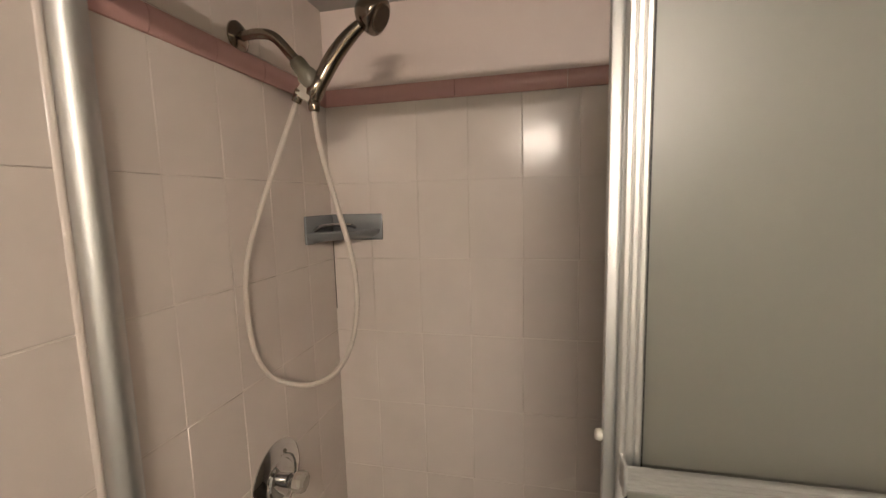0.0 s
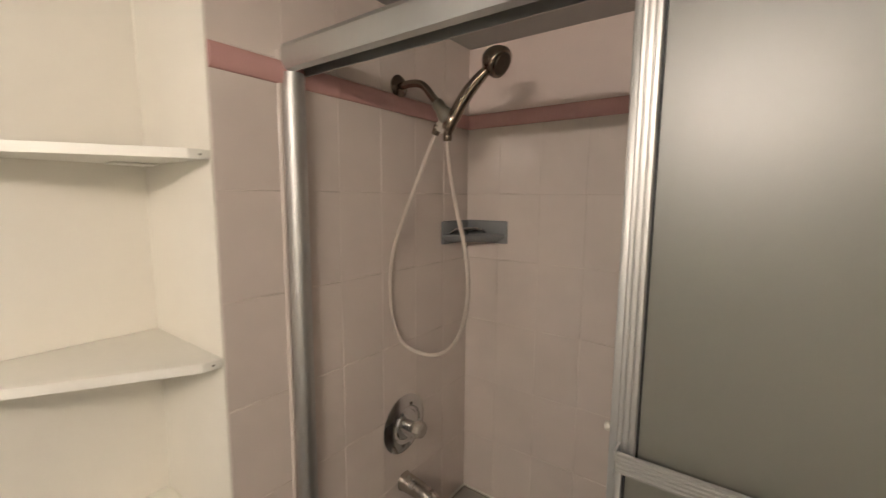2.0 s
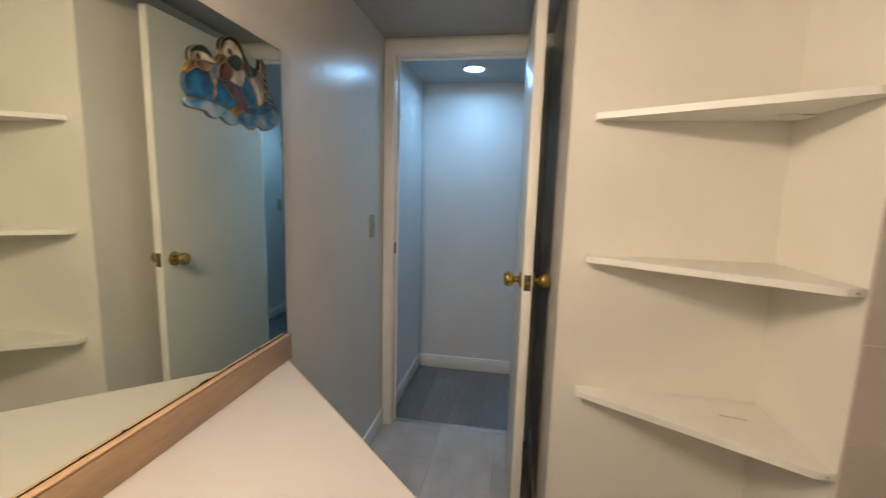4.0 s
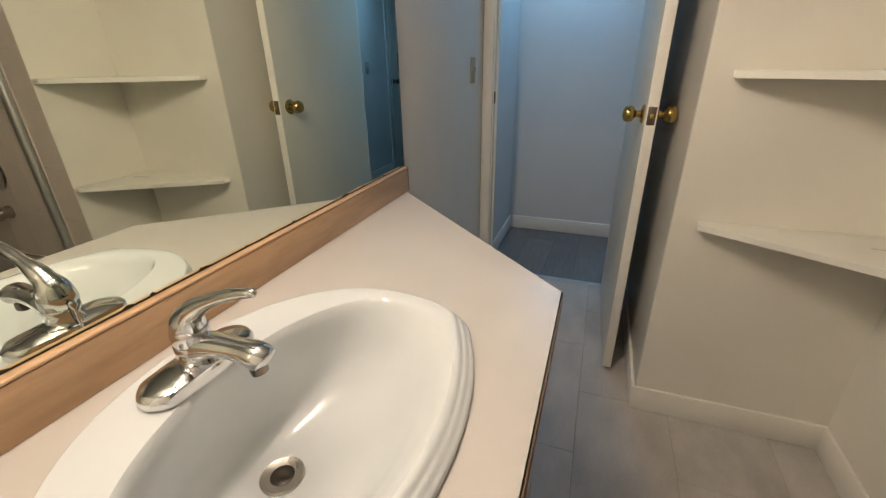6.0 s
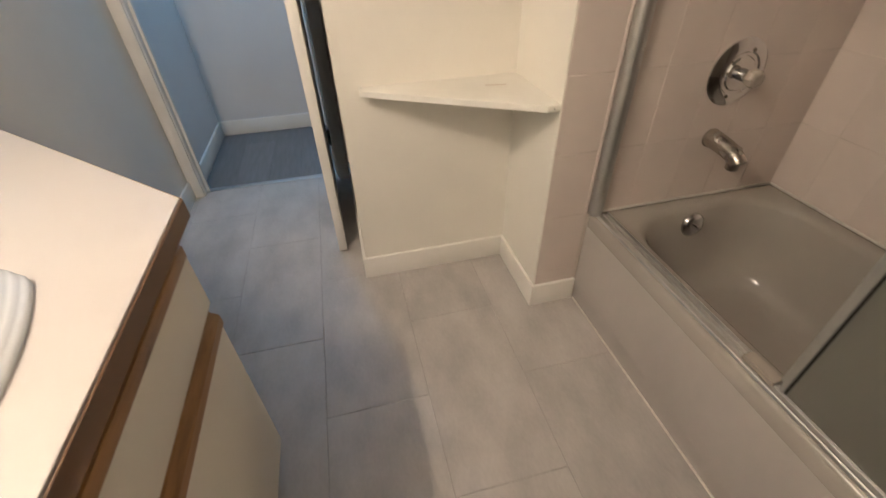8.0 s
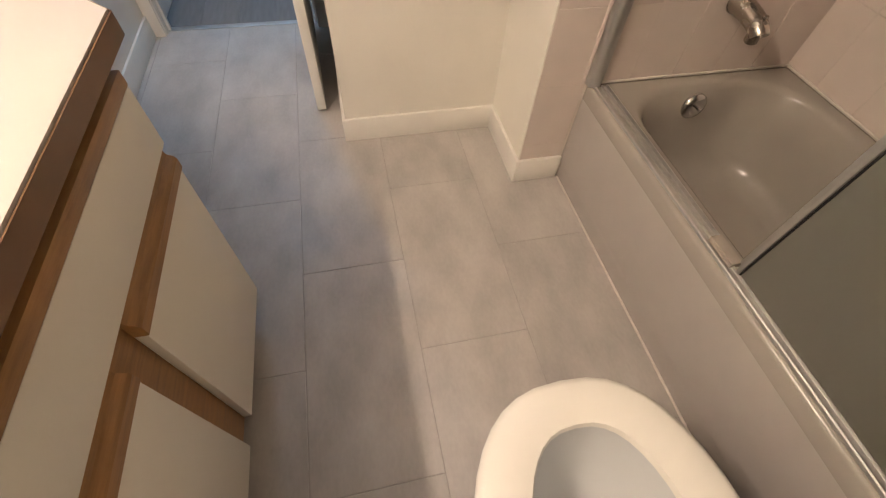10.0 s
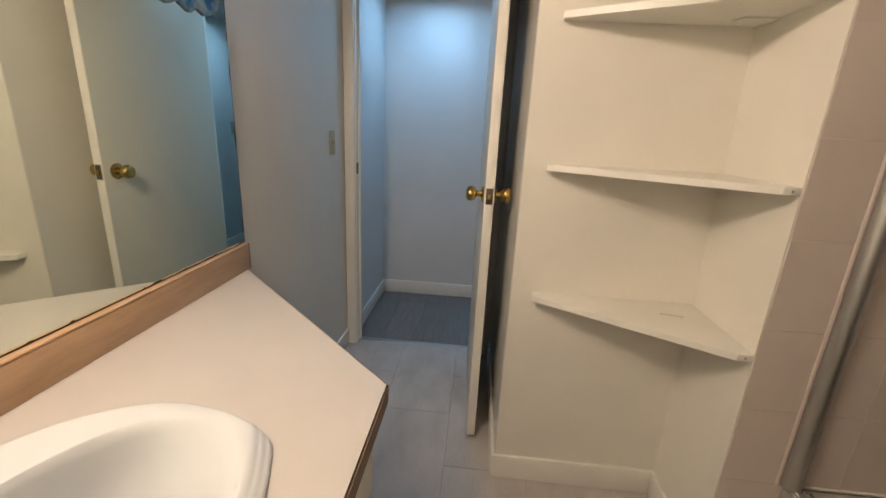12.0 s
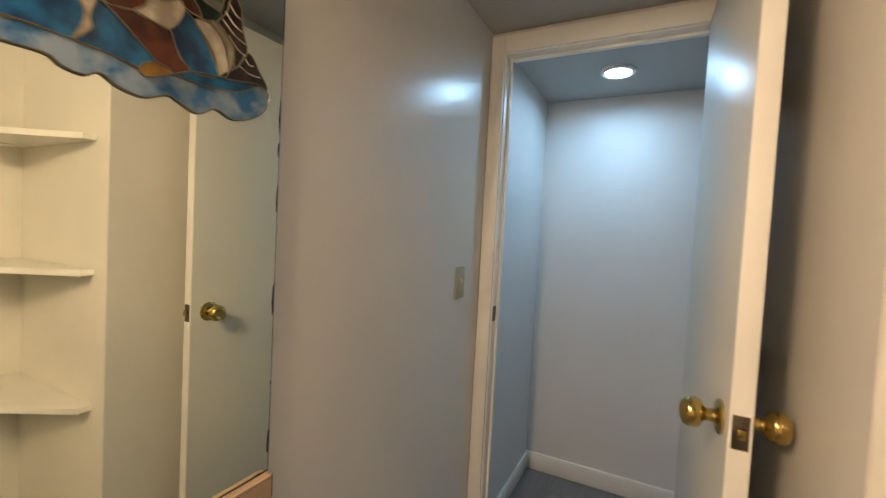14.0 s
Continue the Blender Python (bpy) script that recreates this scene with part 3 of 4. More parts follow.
def oblong(a, b, n=40):
    pts = []
    for i in range(n):
        t = 2 * math.pi * i / n
        c, s = math.cos(t), math.sin(t)
        pts.append(((a - b) * (1 if c > 0 else -1) * min(1, abs(c) * 3) + b * c, b * s * (1 + 0.12 * (1 - abs(c)))))
    return pts


def faucet_base():
    bm = bmesh.new()
    rings = []
    for k, z in ((0.98, 0.0), (1.0, 0.002), (1.0, 0.012), (0.94, 0.018), (0.80, 0.021), (0.45, 0.026)):
        rings.append([(FX + k * x, FY + k * y, FZ + z) for x, y in oblong(0.083, 0.029)])
    return loft(bm, rings)


part("base_plate", faucet_base(), CHROME, faucet)
part("body", lathe(bmesh.new(), [(0.034, 0.014), (0.029, 0.019), (0.0255, 0.026), (0.0240, 0.036), (0.0246, 0.0455), (0.0236, 0.0465), (0.001, 0.0465)], pose(FX, FY, FZ)), CHROME, faucet, "", 50)


def along(knots):
    """A radius that runs smoothly through knots of (place, radius)."""
    def at(u):
        for (a, r), (b, q) in zip(knots, knots[1:]):
            if u <= b:
                k = (u - a) / (b - a)
                return r + (q - r) * k * k * (3 - 2 * k)
        return knots[-1][1]
    return at


part("spout", tube(bmesh.new(), spline([(FX, FY + 0.004, FZ + 0.038), (FX, FY + 0.035, FZ + 0.047), (FX, FY + 0.068, FZ + 0.050), (FX, FY + 0.096, FZ + 0.050), (FX, FY + 0.114, FZ + 0.046), (FX, FY + 0.121, FZ + 0.042)], 8),
                   along([(0, 0.0215), (0.45, 0.0165), (0.72, 0.0195), (0.88, 0.0175), (0.96, 0.0115), (1, 0.004)]), 22, 0.86), CHROME, faucet, "", 50)
part("aerator", lathe(bmesh.new(), [(0.001, 0.003), (0.0085, 0.002), (0.009, 0), (0.0105, 0), (0.011, 0.004), (0.011, 0.010), (0.010, 0.024), (0.001, 0.024)], pose(FX, FY + 0.104, FZ + 0.022, 14, 0, 0)), NICKEL, faucet, "dull metal aerator")
handle = part("lever", tube(bmesh.new(), spline([(FX, FY, FZ + 0.0470), (FX, FY - 0.002, FZ + 0.060), (FX, FY - 0.001, FZ + 0.074), (FX, FY + 0.010, FZ + 0.090), (FX, FY + 0.032, FZ + 0.106), (FX, FY + 0.066, FZ + 0.123), (FX, FY + 0.100, FZ + 0.135), (FX, FY + 0.126, FZ + 0.140)], 8),
                            along([(0, 0.0242), (0.14, 0.0252), (0.28, 0.0225), (0.46, 0.0150), (0.68, 0.0090), (0.92, 0.0066), (0.98, 0.0050), (1, 0.0020)]), 24, 0.95), CHROME, faucet, "curved chrome lever", 60)
part("set_screw", lathe(bmesh.new(), [(0.001, 0.0), (0.0035, 0.0), (0.0035, 0.006), (0.001, 0.0065)], pose(FX, FY - 0.025, FZ + 0.056, 100, 0, 0), 12), HINGE_DARK, handle, "dark set screw")
part("lift_rod", lathe(bmesh.new(), [(0.0022, 0.0), (0.0022, 0.035), (0.005, 0.037), (0.006, 0.043), (0.004, 0.048), (0.001, 0.049)], pose(FX, FY - 0.033, FZ + 0.012), 14), CHROME, faucet)

# mirror above the backsplash, with a darkened edge
mirror = thing("wall_mirror_glass", 0.1, YM, CZ + 0.083, "large frameless wall mirror above the backsplash", "mirror")
part("mirror_glass", box(bmesh.new(), CL, CR - 0.004, YM + 0.001, YM + 0.007, CZ + 0.083, 1.748), MIRROR, mirror)
part("edge", box(bmesh.new(), CL - 0.0025, CL - 0.0003, YM + 0.001, YM + 0.0075, CZ + 0.083, 1.748), CHROME, mirror, "bright ground glass edge")
part("edge", box(bmesh.new(), CL, CR - 0.004, YM + 0.0015, YM + 0.0078, CZ + 0.0828, CZ + 0.0850), HINGE_DARK, mirror, "blackened lower edge")
part("edge", box(bmesh.new(), CL, CR - 0.004, YM + 0.001, YM + 0.0075, 1.7484, 1.7502), HINGE_DARK, mirror, "dark upper edge")

# worn silvering along the mirror's lower and outer edges
wear = random.Random(5)
for k in range(26):
    bm = bmesh.new()
    run, deep = wear.uniform(0.004, 0.026), wear.uniform(0.0012, 0.0042)
    if k < 18:
        u = wear.uniform(CL + 0.01, 0.45)
        outline = [(u, CZ + 0.0850), (u + run, CZ + 0.0850), (u + 0.8 * run, CZ + 0.085 + 0.7 * deep), (u + 0.45 * run, CZ + 0.085 + deep), (u + 0.15 * run, CZ + 0.085 + 0.4 * deep)]
    else:
        u = wear.uniform(CZ + 0.10, 1.70)
        outline = [(CL + 0.0001, u), (CL + 0.5 * deep, u + 0.1 * run), (CL + deep, u + 0.9 * run), (CL + 0.6 * deep, u + 2 * run), (CL + 0.0001, u + 2.4 * run)]
    prism(bm, outline, 0.0, 0.0004, Matrix(((1, 0, 0, 0), (0, 0, 1, YM + 0.0071), (0, 1, 0, 0), (0, 0, 0, 1))))
    part("worn_patch", bm, HINGE_DARK, mirror, "blackened patch of lost silvering")

# light bar over the mirror
bar = thing("vanity_light", 0.265, YM, 1.82, "light bar with eight small globe bulbs above the mirror", "wall lamp")
part("back_plate", box(bmesh.new(), -0.06, 0.59, YM + 0.001, YM + 0.035, 1.835, 1.935, 0.006), CHROME, bar)
for bx in BULB_X:
    socket = part("socket", lathe(bmesh.new(), [(0.001, 0), (0.017, 0), (0.017, 0.05), (0.012, 0.054), (0.001, 0.054)], pose(bx, YM + 0.034, 1.885, -90, 0, 0)), CHROME, bar)
    part("bulb", lathe(bmesh.new(), [(0.001, 0.0), (0.009, 0.002), (0.012, 0.008), (0.019, 0.016), (0.0235, 0.028), (0.021, 0.041), (0.013, 0.050), (0.001, 0.053)], pose(bx, YM + 0.089, 1.885, -90, 0, 0), 20), BULB_GLOW, socket, "glowing warm globe bulb", 60)

# ---- stained glass ornament leaning on the mirror, shaped to fit the camera's view ----
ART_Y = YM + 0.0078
# shift that lines the ornament up with the camera's view
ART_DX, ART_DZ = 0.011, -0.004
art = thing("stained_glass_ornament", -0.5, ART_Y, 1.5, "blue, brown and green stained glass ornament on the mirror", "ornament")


def smooth2(pts, steps=5):
    """A closed smooth outline through a few points."""
    k = len(pts)
    out = []
    for i in range(k):
        a, b, c, d = (Vector(pts[(i + j) % k]) for j in (-1, 0, 1, 2))
        for s in range(steps):
            u = s / steps
            v = 0.5 * ((2 * b) + (c - a) * u + (2 * a - 5 * b + 4 * c - d) * u * u + (3 * b - a - 3 * c + d) * u ** 3)
            out.append((v.x, v.y))
    return out


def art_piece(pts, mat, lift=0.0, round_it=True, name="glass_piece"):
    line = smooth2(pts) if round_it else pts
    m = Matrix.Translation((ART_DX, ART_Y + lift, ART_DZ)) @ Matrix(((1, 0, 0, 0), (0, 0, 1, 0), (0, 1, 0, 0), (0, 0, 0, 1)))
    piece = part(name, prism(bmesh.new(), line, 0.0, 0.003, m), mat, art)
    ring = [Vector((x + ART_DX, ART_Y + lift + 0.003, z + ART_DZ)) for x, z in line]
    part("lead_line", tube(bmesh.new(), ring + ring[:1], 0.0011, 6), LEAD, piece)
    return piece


# outlines traced from the camera's view onto the mirror plane, then rounded
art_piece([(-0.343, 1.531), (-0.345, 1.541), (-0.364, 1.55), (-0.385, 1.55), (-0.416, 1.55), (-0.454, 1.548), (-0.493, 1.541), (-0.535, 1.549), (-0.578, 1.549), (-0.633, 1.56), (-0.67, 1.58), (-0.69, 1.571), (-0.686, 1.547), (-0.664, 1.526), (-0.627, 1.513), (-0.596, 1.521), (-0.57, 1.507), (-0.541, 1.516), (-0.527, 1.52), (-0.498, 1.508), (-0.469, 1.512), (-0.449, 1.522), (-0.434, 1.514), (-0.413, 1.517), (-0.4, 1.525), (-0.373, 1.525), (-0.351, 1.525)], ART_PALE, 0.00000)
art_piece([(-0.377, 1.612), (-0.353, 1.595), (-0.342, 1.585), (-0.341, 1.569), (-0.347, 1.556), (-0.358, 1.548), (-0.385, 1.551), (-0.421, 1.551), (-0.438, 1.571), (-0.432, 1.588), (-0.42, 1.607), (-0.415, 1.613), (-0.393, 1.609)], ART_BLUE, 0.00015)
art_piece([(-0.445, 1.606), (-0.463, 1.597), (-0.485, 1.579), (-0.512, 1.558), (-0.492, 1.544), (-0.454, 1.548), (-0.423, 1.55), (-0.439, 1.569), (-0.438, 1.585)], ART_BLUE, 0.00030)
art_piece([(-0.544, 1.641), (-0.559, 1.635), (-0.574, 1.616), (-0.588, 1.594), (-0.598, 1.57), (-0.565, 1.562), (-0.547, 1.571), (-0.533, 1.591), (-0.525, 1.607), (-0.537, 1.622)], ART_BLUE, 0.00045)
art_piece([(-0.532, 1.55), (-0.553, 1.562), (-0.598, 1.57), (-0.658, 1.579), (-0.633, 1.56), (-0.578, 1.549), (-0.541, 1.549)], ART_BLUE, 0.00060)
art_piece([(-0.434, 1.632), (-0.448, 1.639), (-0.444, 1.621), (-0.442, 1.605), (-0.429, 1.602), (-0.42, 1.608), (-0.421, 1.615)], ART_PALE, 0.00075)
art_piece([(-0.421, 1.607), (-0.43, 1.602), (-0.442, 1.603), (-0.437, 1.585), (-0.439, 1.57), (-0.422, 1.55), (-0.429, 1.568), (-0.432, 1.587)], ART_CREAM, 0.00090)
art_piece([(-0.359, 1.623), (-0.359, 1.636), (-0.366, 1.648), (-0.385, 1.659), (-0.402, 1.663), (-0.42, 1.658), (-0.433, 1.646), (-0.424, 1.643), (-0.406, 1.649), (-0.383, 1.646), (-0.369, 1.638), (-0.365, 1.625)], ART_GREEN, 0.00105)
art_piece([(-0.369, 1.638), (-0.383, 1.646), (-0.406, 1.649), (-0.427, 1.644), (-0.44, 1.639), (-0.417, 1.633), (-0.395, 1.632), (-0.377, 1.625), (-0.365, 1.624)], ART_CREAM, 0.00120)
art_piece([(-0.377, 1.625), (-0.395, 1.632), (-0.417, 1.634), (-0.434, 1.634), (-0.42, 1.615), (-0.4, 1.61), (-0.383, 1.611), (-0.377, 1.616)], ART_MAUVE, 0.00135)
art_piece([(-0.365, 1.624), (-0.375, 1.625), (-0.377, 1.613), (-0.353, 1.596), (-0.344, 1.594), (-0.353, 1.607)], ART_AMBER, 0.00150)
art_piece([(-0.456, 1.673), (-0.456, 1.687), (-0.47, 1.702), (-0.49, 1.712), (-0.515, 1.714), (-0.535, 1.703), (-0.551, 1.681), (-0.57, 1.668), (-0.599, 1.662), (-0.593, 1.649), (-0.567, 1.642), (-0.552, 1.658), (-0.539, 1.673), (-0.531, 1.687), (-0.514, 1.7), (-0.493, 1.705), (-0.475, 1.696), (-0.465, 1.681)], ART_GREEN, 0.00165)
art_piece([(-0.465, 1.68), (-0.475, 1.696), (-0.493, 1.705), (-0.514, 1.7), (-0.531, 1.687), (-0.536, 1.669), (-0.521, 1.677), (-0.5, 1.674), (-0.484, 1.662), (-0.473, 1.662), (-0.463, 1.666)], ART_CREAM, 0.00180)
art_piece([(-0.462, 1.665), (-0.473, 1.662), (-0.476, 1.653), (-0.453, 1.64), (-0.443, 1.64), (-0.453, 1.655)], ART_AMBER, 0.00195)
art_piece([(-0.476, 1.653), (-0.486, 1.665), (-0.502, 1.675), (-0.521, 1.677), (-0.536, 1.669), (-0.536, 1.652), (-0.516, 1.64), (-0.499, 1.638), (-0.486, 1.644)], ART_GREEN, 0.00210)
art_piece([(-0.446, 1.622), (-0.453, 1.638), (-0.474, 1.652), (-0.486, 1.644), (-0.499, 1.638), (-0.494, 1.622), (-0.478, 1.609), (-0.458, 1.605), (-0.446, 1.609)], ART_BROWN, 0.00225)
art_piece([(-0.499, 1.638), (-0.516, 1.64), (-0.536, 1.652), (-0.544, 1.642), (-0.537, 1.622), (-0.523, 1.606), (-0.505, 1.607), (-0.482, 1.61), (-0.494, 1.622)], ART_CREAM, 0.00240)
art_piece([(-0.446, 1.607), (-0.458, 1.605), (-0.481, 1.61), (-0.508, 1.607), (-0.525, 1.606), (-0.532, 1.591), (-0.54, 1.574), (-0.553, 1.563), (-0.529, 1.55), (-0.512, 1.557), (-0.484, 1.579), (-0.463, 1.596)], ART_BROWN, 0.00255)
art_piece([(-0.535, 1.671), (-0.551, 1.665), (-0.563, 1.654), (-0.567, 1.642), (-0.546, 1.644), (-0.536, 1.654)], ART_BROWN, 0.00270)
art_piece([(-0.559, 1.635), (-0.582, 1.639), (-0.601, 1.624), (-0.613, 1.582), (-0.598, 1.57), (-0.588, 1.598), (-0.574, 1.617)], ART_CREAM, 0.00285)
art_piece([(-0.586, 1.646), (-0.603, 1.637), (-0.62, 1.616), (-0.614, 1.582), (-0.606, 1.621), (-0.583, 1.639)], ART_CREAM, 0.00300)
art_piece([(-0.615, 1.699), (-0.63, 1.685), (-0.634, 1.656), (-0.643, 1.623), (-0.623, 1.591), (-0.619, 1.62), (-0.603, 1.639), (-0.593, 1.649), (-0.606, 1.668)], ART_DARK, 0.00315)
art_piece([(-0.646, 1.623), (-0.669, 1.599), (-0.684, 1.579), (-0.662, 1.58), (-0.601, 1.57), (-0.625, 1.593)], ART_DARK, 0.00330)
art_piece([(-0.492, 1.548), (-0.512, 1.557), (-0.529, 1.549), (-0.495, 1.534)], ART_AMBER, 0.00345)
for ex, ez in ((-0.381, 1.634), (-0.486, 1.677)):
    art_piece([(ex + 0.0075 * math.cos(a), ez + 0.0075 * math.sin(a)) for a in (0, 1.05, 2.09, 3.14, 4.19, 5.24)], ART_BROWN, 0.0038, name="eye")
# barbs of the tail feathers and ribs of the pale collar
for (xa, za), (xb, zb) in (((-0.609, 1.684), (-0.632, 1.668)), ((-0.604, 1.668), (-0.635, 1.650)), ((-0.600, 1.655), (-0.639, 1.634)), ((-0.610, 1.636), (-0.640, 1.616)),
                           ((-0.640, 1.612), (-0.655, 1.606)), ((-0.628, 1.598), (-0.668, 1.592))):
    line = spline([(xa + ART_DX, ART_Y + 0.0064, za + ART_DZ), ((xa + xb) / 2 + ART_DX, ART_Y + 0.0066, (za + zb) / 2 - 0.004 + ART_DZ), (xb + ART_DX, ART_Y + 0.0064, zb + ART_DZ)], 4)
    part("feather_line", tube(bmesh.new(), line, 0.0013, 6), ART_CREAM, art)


# ---- corner shelves ----
def corner_shelf(z, label):
    """A triangular board in the niche's corner, clipped at its outer end, with a painted front lip."""
    a, b = (XN + 0.034, -0.216), (XT - 0.004, 0.262)
    shelf = thing("corner_shelf", XN, YN, z - 0.018, label, "shelf", "corner shelves of the niche")
    pts = [(XN + 0.001, YN - 0.001), (XN + 0.001, -0.214), a, b, (XT - 0.004, YN - 0.001)]
    part("board", prism(bmesh.new(), pts, z - 0.017, z, None, 0.0015), SHELF_PAINT, shelf, "", 30)
    part("front_lip", strip(bmesh.new(), b, a, z - 0.0185, z - 0.0006, -0.003), SHELF_PAINT, shelf, "painted front edge", 30)
    part("nail_head", lathe(bmesh.new(), [(0.0005, 0), (0.0022, 0), (0.0022, 0.0008), (0.0005, 0.001)], pose(XT - 0.0015, 0.281, z - 0.010, 0, 90, 0), 10), STEEL_DARK, shelf, "dark nail head")
    part("end_lip", box(bmesh.new(), XT - 0.004, XT - 0.0015, 0.262, YN - 0.001, z - 0.0185, z - 0.0006, 0.0006), SHELF_PAINT, shelf)
    return shelf


for sz, sl in ((1.589, "white painted triangular corner shelf, topmost of three"), (1.181, "white painted triangular corner shelf at chest height"), (0.762, "white painted triangular corner shelf with a scratch, lowest of three")):
    corner_shelf(sz, sl)
solid("wood_cleat", box(bmesh.new(), XN + 0.05, XN + 0.10, YN - 0.09, YN - 0.004, 1.567, 1.571, 0.001), SHELF_PAINT, "small painted cleat under the top corner shelf", "cleat")
crack = bmesh.new()
box(crack, -0.003, 0.003, -0.034, 0.034, 0.0, 0.0016, 0.0006)
bmesh.ops.transform(crack, matrix=pose(-0.722, 0.19, 0.762, 0, 0, -12), verts=crack.verts)
solid("wood_splinter", crack, GROUT, "thin grey splinter lying on the lowest shelf", "splinter")

# ---- bathtub ----
tub = thing("bathtub", 0.24, 0.82, 0, "grey-beige enamelled bathtub with panelled apron", "bathtub")


def rrect(x0, x1, y0, y1, r, n=12):
    pts = []
    for cx, cy, a0 in ((x1 - r, y1 - r, 0), (x0 + r, y1 - r, 90), (x0 + r, y0 + r, 180), (x1 - r, y0 + r, 270)):
        for i in range(n):
            a = radians(a0 + 90 * i / (n - 1))
            pts.append((cx + r * math.cos(a), cy + r * math.sin(a)))
    return pts


def tub_shell():
    bm = bmesh.new()
    tx0, tx1, ty0, ty1 = XT + 0.001, XE - 0.002, YT, YB - 0.001
    spec = [(tx0, tx1, ty0, ty1, 0.004, TUB_Z - 0.05), (tx0, tx1, ty0, ty1, 0.006, TUB_Z - 0.012), (tx0 + 0.004, tx1 - 0.004, ty0 + 0.005, ty1 - 0.004, 0.008, TUB_Z - 0.003),
            (tx0 + 0.014, tx1 - 0.014, ty0 + 0.014, ty1 - 0.014, 0.01, TUB_Z),
            (tx0 + 0.042, tx1 - 0.085, ty0 + 0.076, ty1 - 0.045, 0.17, TUB_Z - 0.002), (tx0 + 0.052, tx1 - 0.095, ty0 + 0.086, ty1 - 0.053, 0.17, TUB_Z - 0.008),
            (tx0 + 0.062, tx1 - 0.105, ty0 + 0.098, ty1 - 0.060, 0.17, TUB_Z - 0.025), (tx0 + 0.085, tx1 - 0.16, ty0 + 0.132, ty1 - 0.076, 0.17, TUB_Z - 0.12),
            (tx0 + 0.105, tx1 - 0.24, ty0 + 0.152, ty1 - 0.096, 0.16, TUB_Z - 0.24), (tx0 + 0.130, tx1 - 0.30, ty0 + 0.18, ty1 - 0.122, 0.14, TUB_Z - 0.295),
            (tx0 + 0.19, tx1 - 0.36, ty0 + 0.235, ty1 - 0.175, 0.10, TUB_Z - 0.312)]
    loft(bm, [[(x, y, z) for x, y in rrect(a, b, c, d, r)] for a, b, c, d, r, z in spec], False, True)
    return bm


part("tub_shell", tub_shell(), TUB_SHADED, tub, "", 50)


def tub_apron():
    """The front skirt: a face with a shallow recessed panel and a rounded top."""
    bm = bmesh.new()
    sec = [(0.007, 0.0), (0.007, 0.060), (0.002, 0.075), (0.0, 0.09), (0.0, TUB_Z - 0.045), (0.04, TUB_Z - 0.045), (0.04, 0.0)]
    loft(bm, [[(x, YT + 0.001 + y, z) for y, z in sec] for x in (XT + 0.002, XE - 0.003)])
    return bm


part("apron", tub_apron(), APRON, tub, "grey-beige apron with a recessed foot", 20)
overflow = part("overflow_plate", lathe(bmesh.new(), [(0.001, 0.012), (0.014, 0.014), (0.034, 0.011), (0.042, 0.004), (0.043, -0.006), (0.001, -0.006)], pose(XT + 0.076, 0.826, 0.318, 0, 84, 0)), CHROME, tub, "chrome overflow plate", 50)
part("trip_lever", box(bmesh.new(), XT + 0.084, XT + 0.108, 0.821, 0.831, 0.320, 0.328, 0.002), CHROME, overflow)
part("caulk", box(bmesh.new(), XT + 0.001, XT + 0.007, YT + 0.03, YB - 0.002, TUB_Z - 0.001, TUB_Z + 0.006, 0.002), CAULK, tub, "white caulk bead")
part("caulk", box(bmesh.new(), XT + 0.007, XE - 0.002, YB - 0.007, YB - 0.001, TUB_Z - 0.001, TUB_Z + 0.006, 0.002), CAULK, tub, "white caulk bead")
part("caulk", box(bmesh.new(), XT + 0.013, XE - 0.004, YT + 0.001, YT + 0.0075, 0.0, 0.005, 0.0015), CAULK, tub, "white caulk bead along the floor")

# ---- sliding shower doors ----
ZHD0, ZHD1 = 1.765, 1.828
door_frame = thing("shower_door_frame", 0.24, YT, TUB_Z, "aluminium frame of sliding shower doors on the tub rim", "shower door frame")


def ribbed_x(x0, x1, y0, z0, z1, n, t=0.008, rib=0.002):
    """A ribbed flat bar that runs along x, ribs towards -y."""
    sec = [(y0 + t, z0)]
    for i in range(n):
        a, b = z0 + (z1 - z0) * i / n, z0 + (z1 - z0) * (i + 1) / n
        sec += [(y0 + rib, a), (y0, a + 0.25 * (b - a)), (y0, a + 0.75 * (b - a)), (y0 + rib, b - 0.0002)]
    sec.append((y0 + t, z1))
    return loft(bmesh.new(), [[(x, y, z) for y, z in sec] for x in (x0, x1)])


def ribbed_z(x0, x1, y0, z0, z1, n, t=0.012, rib=0.002):
    sec = [(x0, y0 + t)]
    for i in range(n):
        a, b = x0 + (x1 - x0) * i / n, x0 + (x1 - x0) * (i + 1) / n
        sec += [(a, y0 + rib), (a + 0.25 * (b - a), y0), (a + 0.75 * (b - a), y0), (b - 0.0002, y0 + rib)]
    sec.append((x1, y0 + t))
    return loft(bmesh.new(), [[(x, y, z) for x, y in sec] for z in (z0, z1)])


def header_bar():
    sec = [(0.4580, ZHD0 + 0.006), (0.4540, ZHD0 + 0.016), (0.4540, ZHD1 - 0.014), (0.4600, ZHD1 - 0.004), (0.4700, ZHD1), (0.5060, ZHD1), (0.5100, ZHD1 - 0.005), (0.5100, ZHD0),
           (0.5060, ZHD0), (0.5060, ZHD1 - 0.012), (0.4760, ZHD1 - 0.012), (0.4760, ZHD0 + 0.004), (0.4680, ZHD0)]
    return loft(bmesh.new(), [[(x, y, z) for y, z in sec] for x in (XT + 0.001, XE - 0.001)])


part("header_track", header_bar(), ALUMINIUM, door_frame, "", 25)


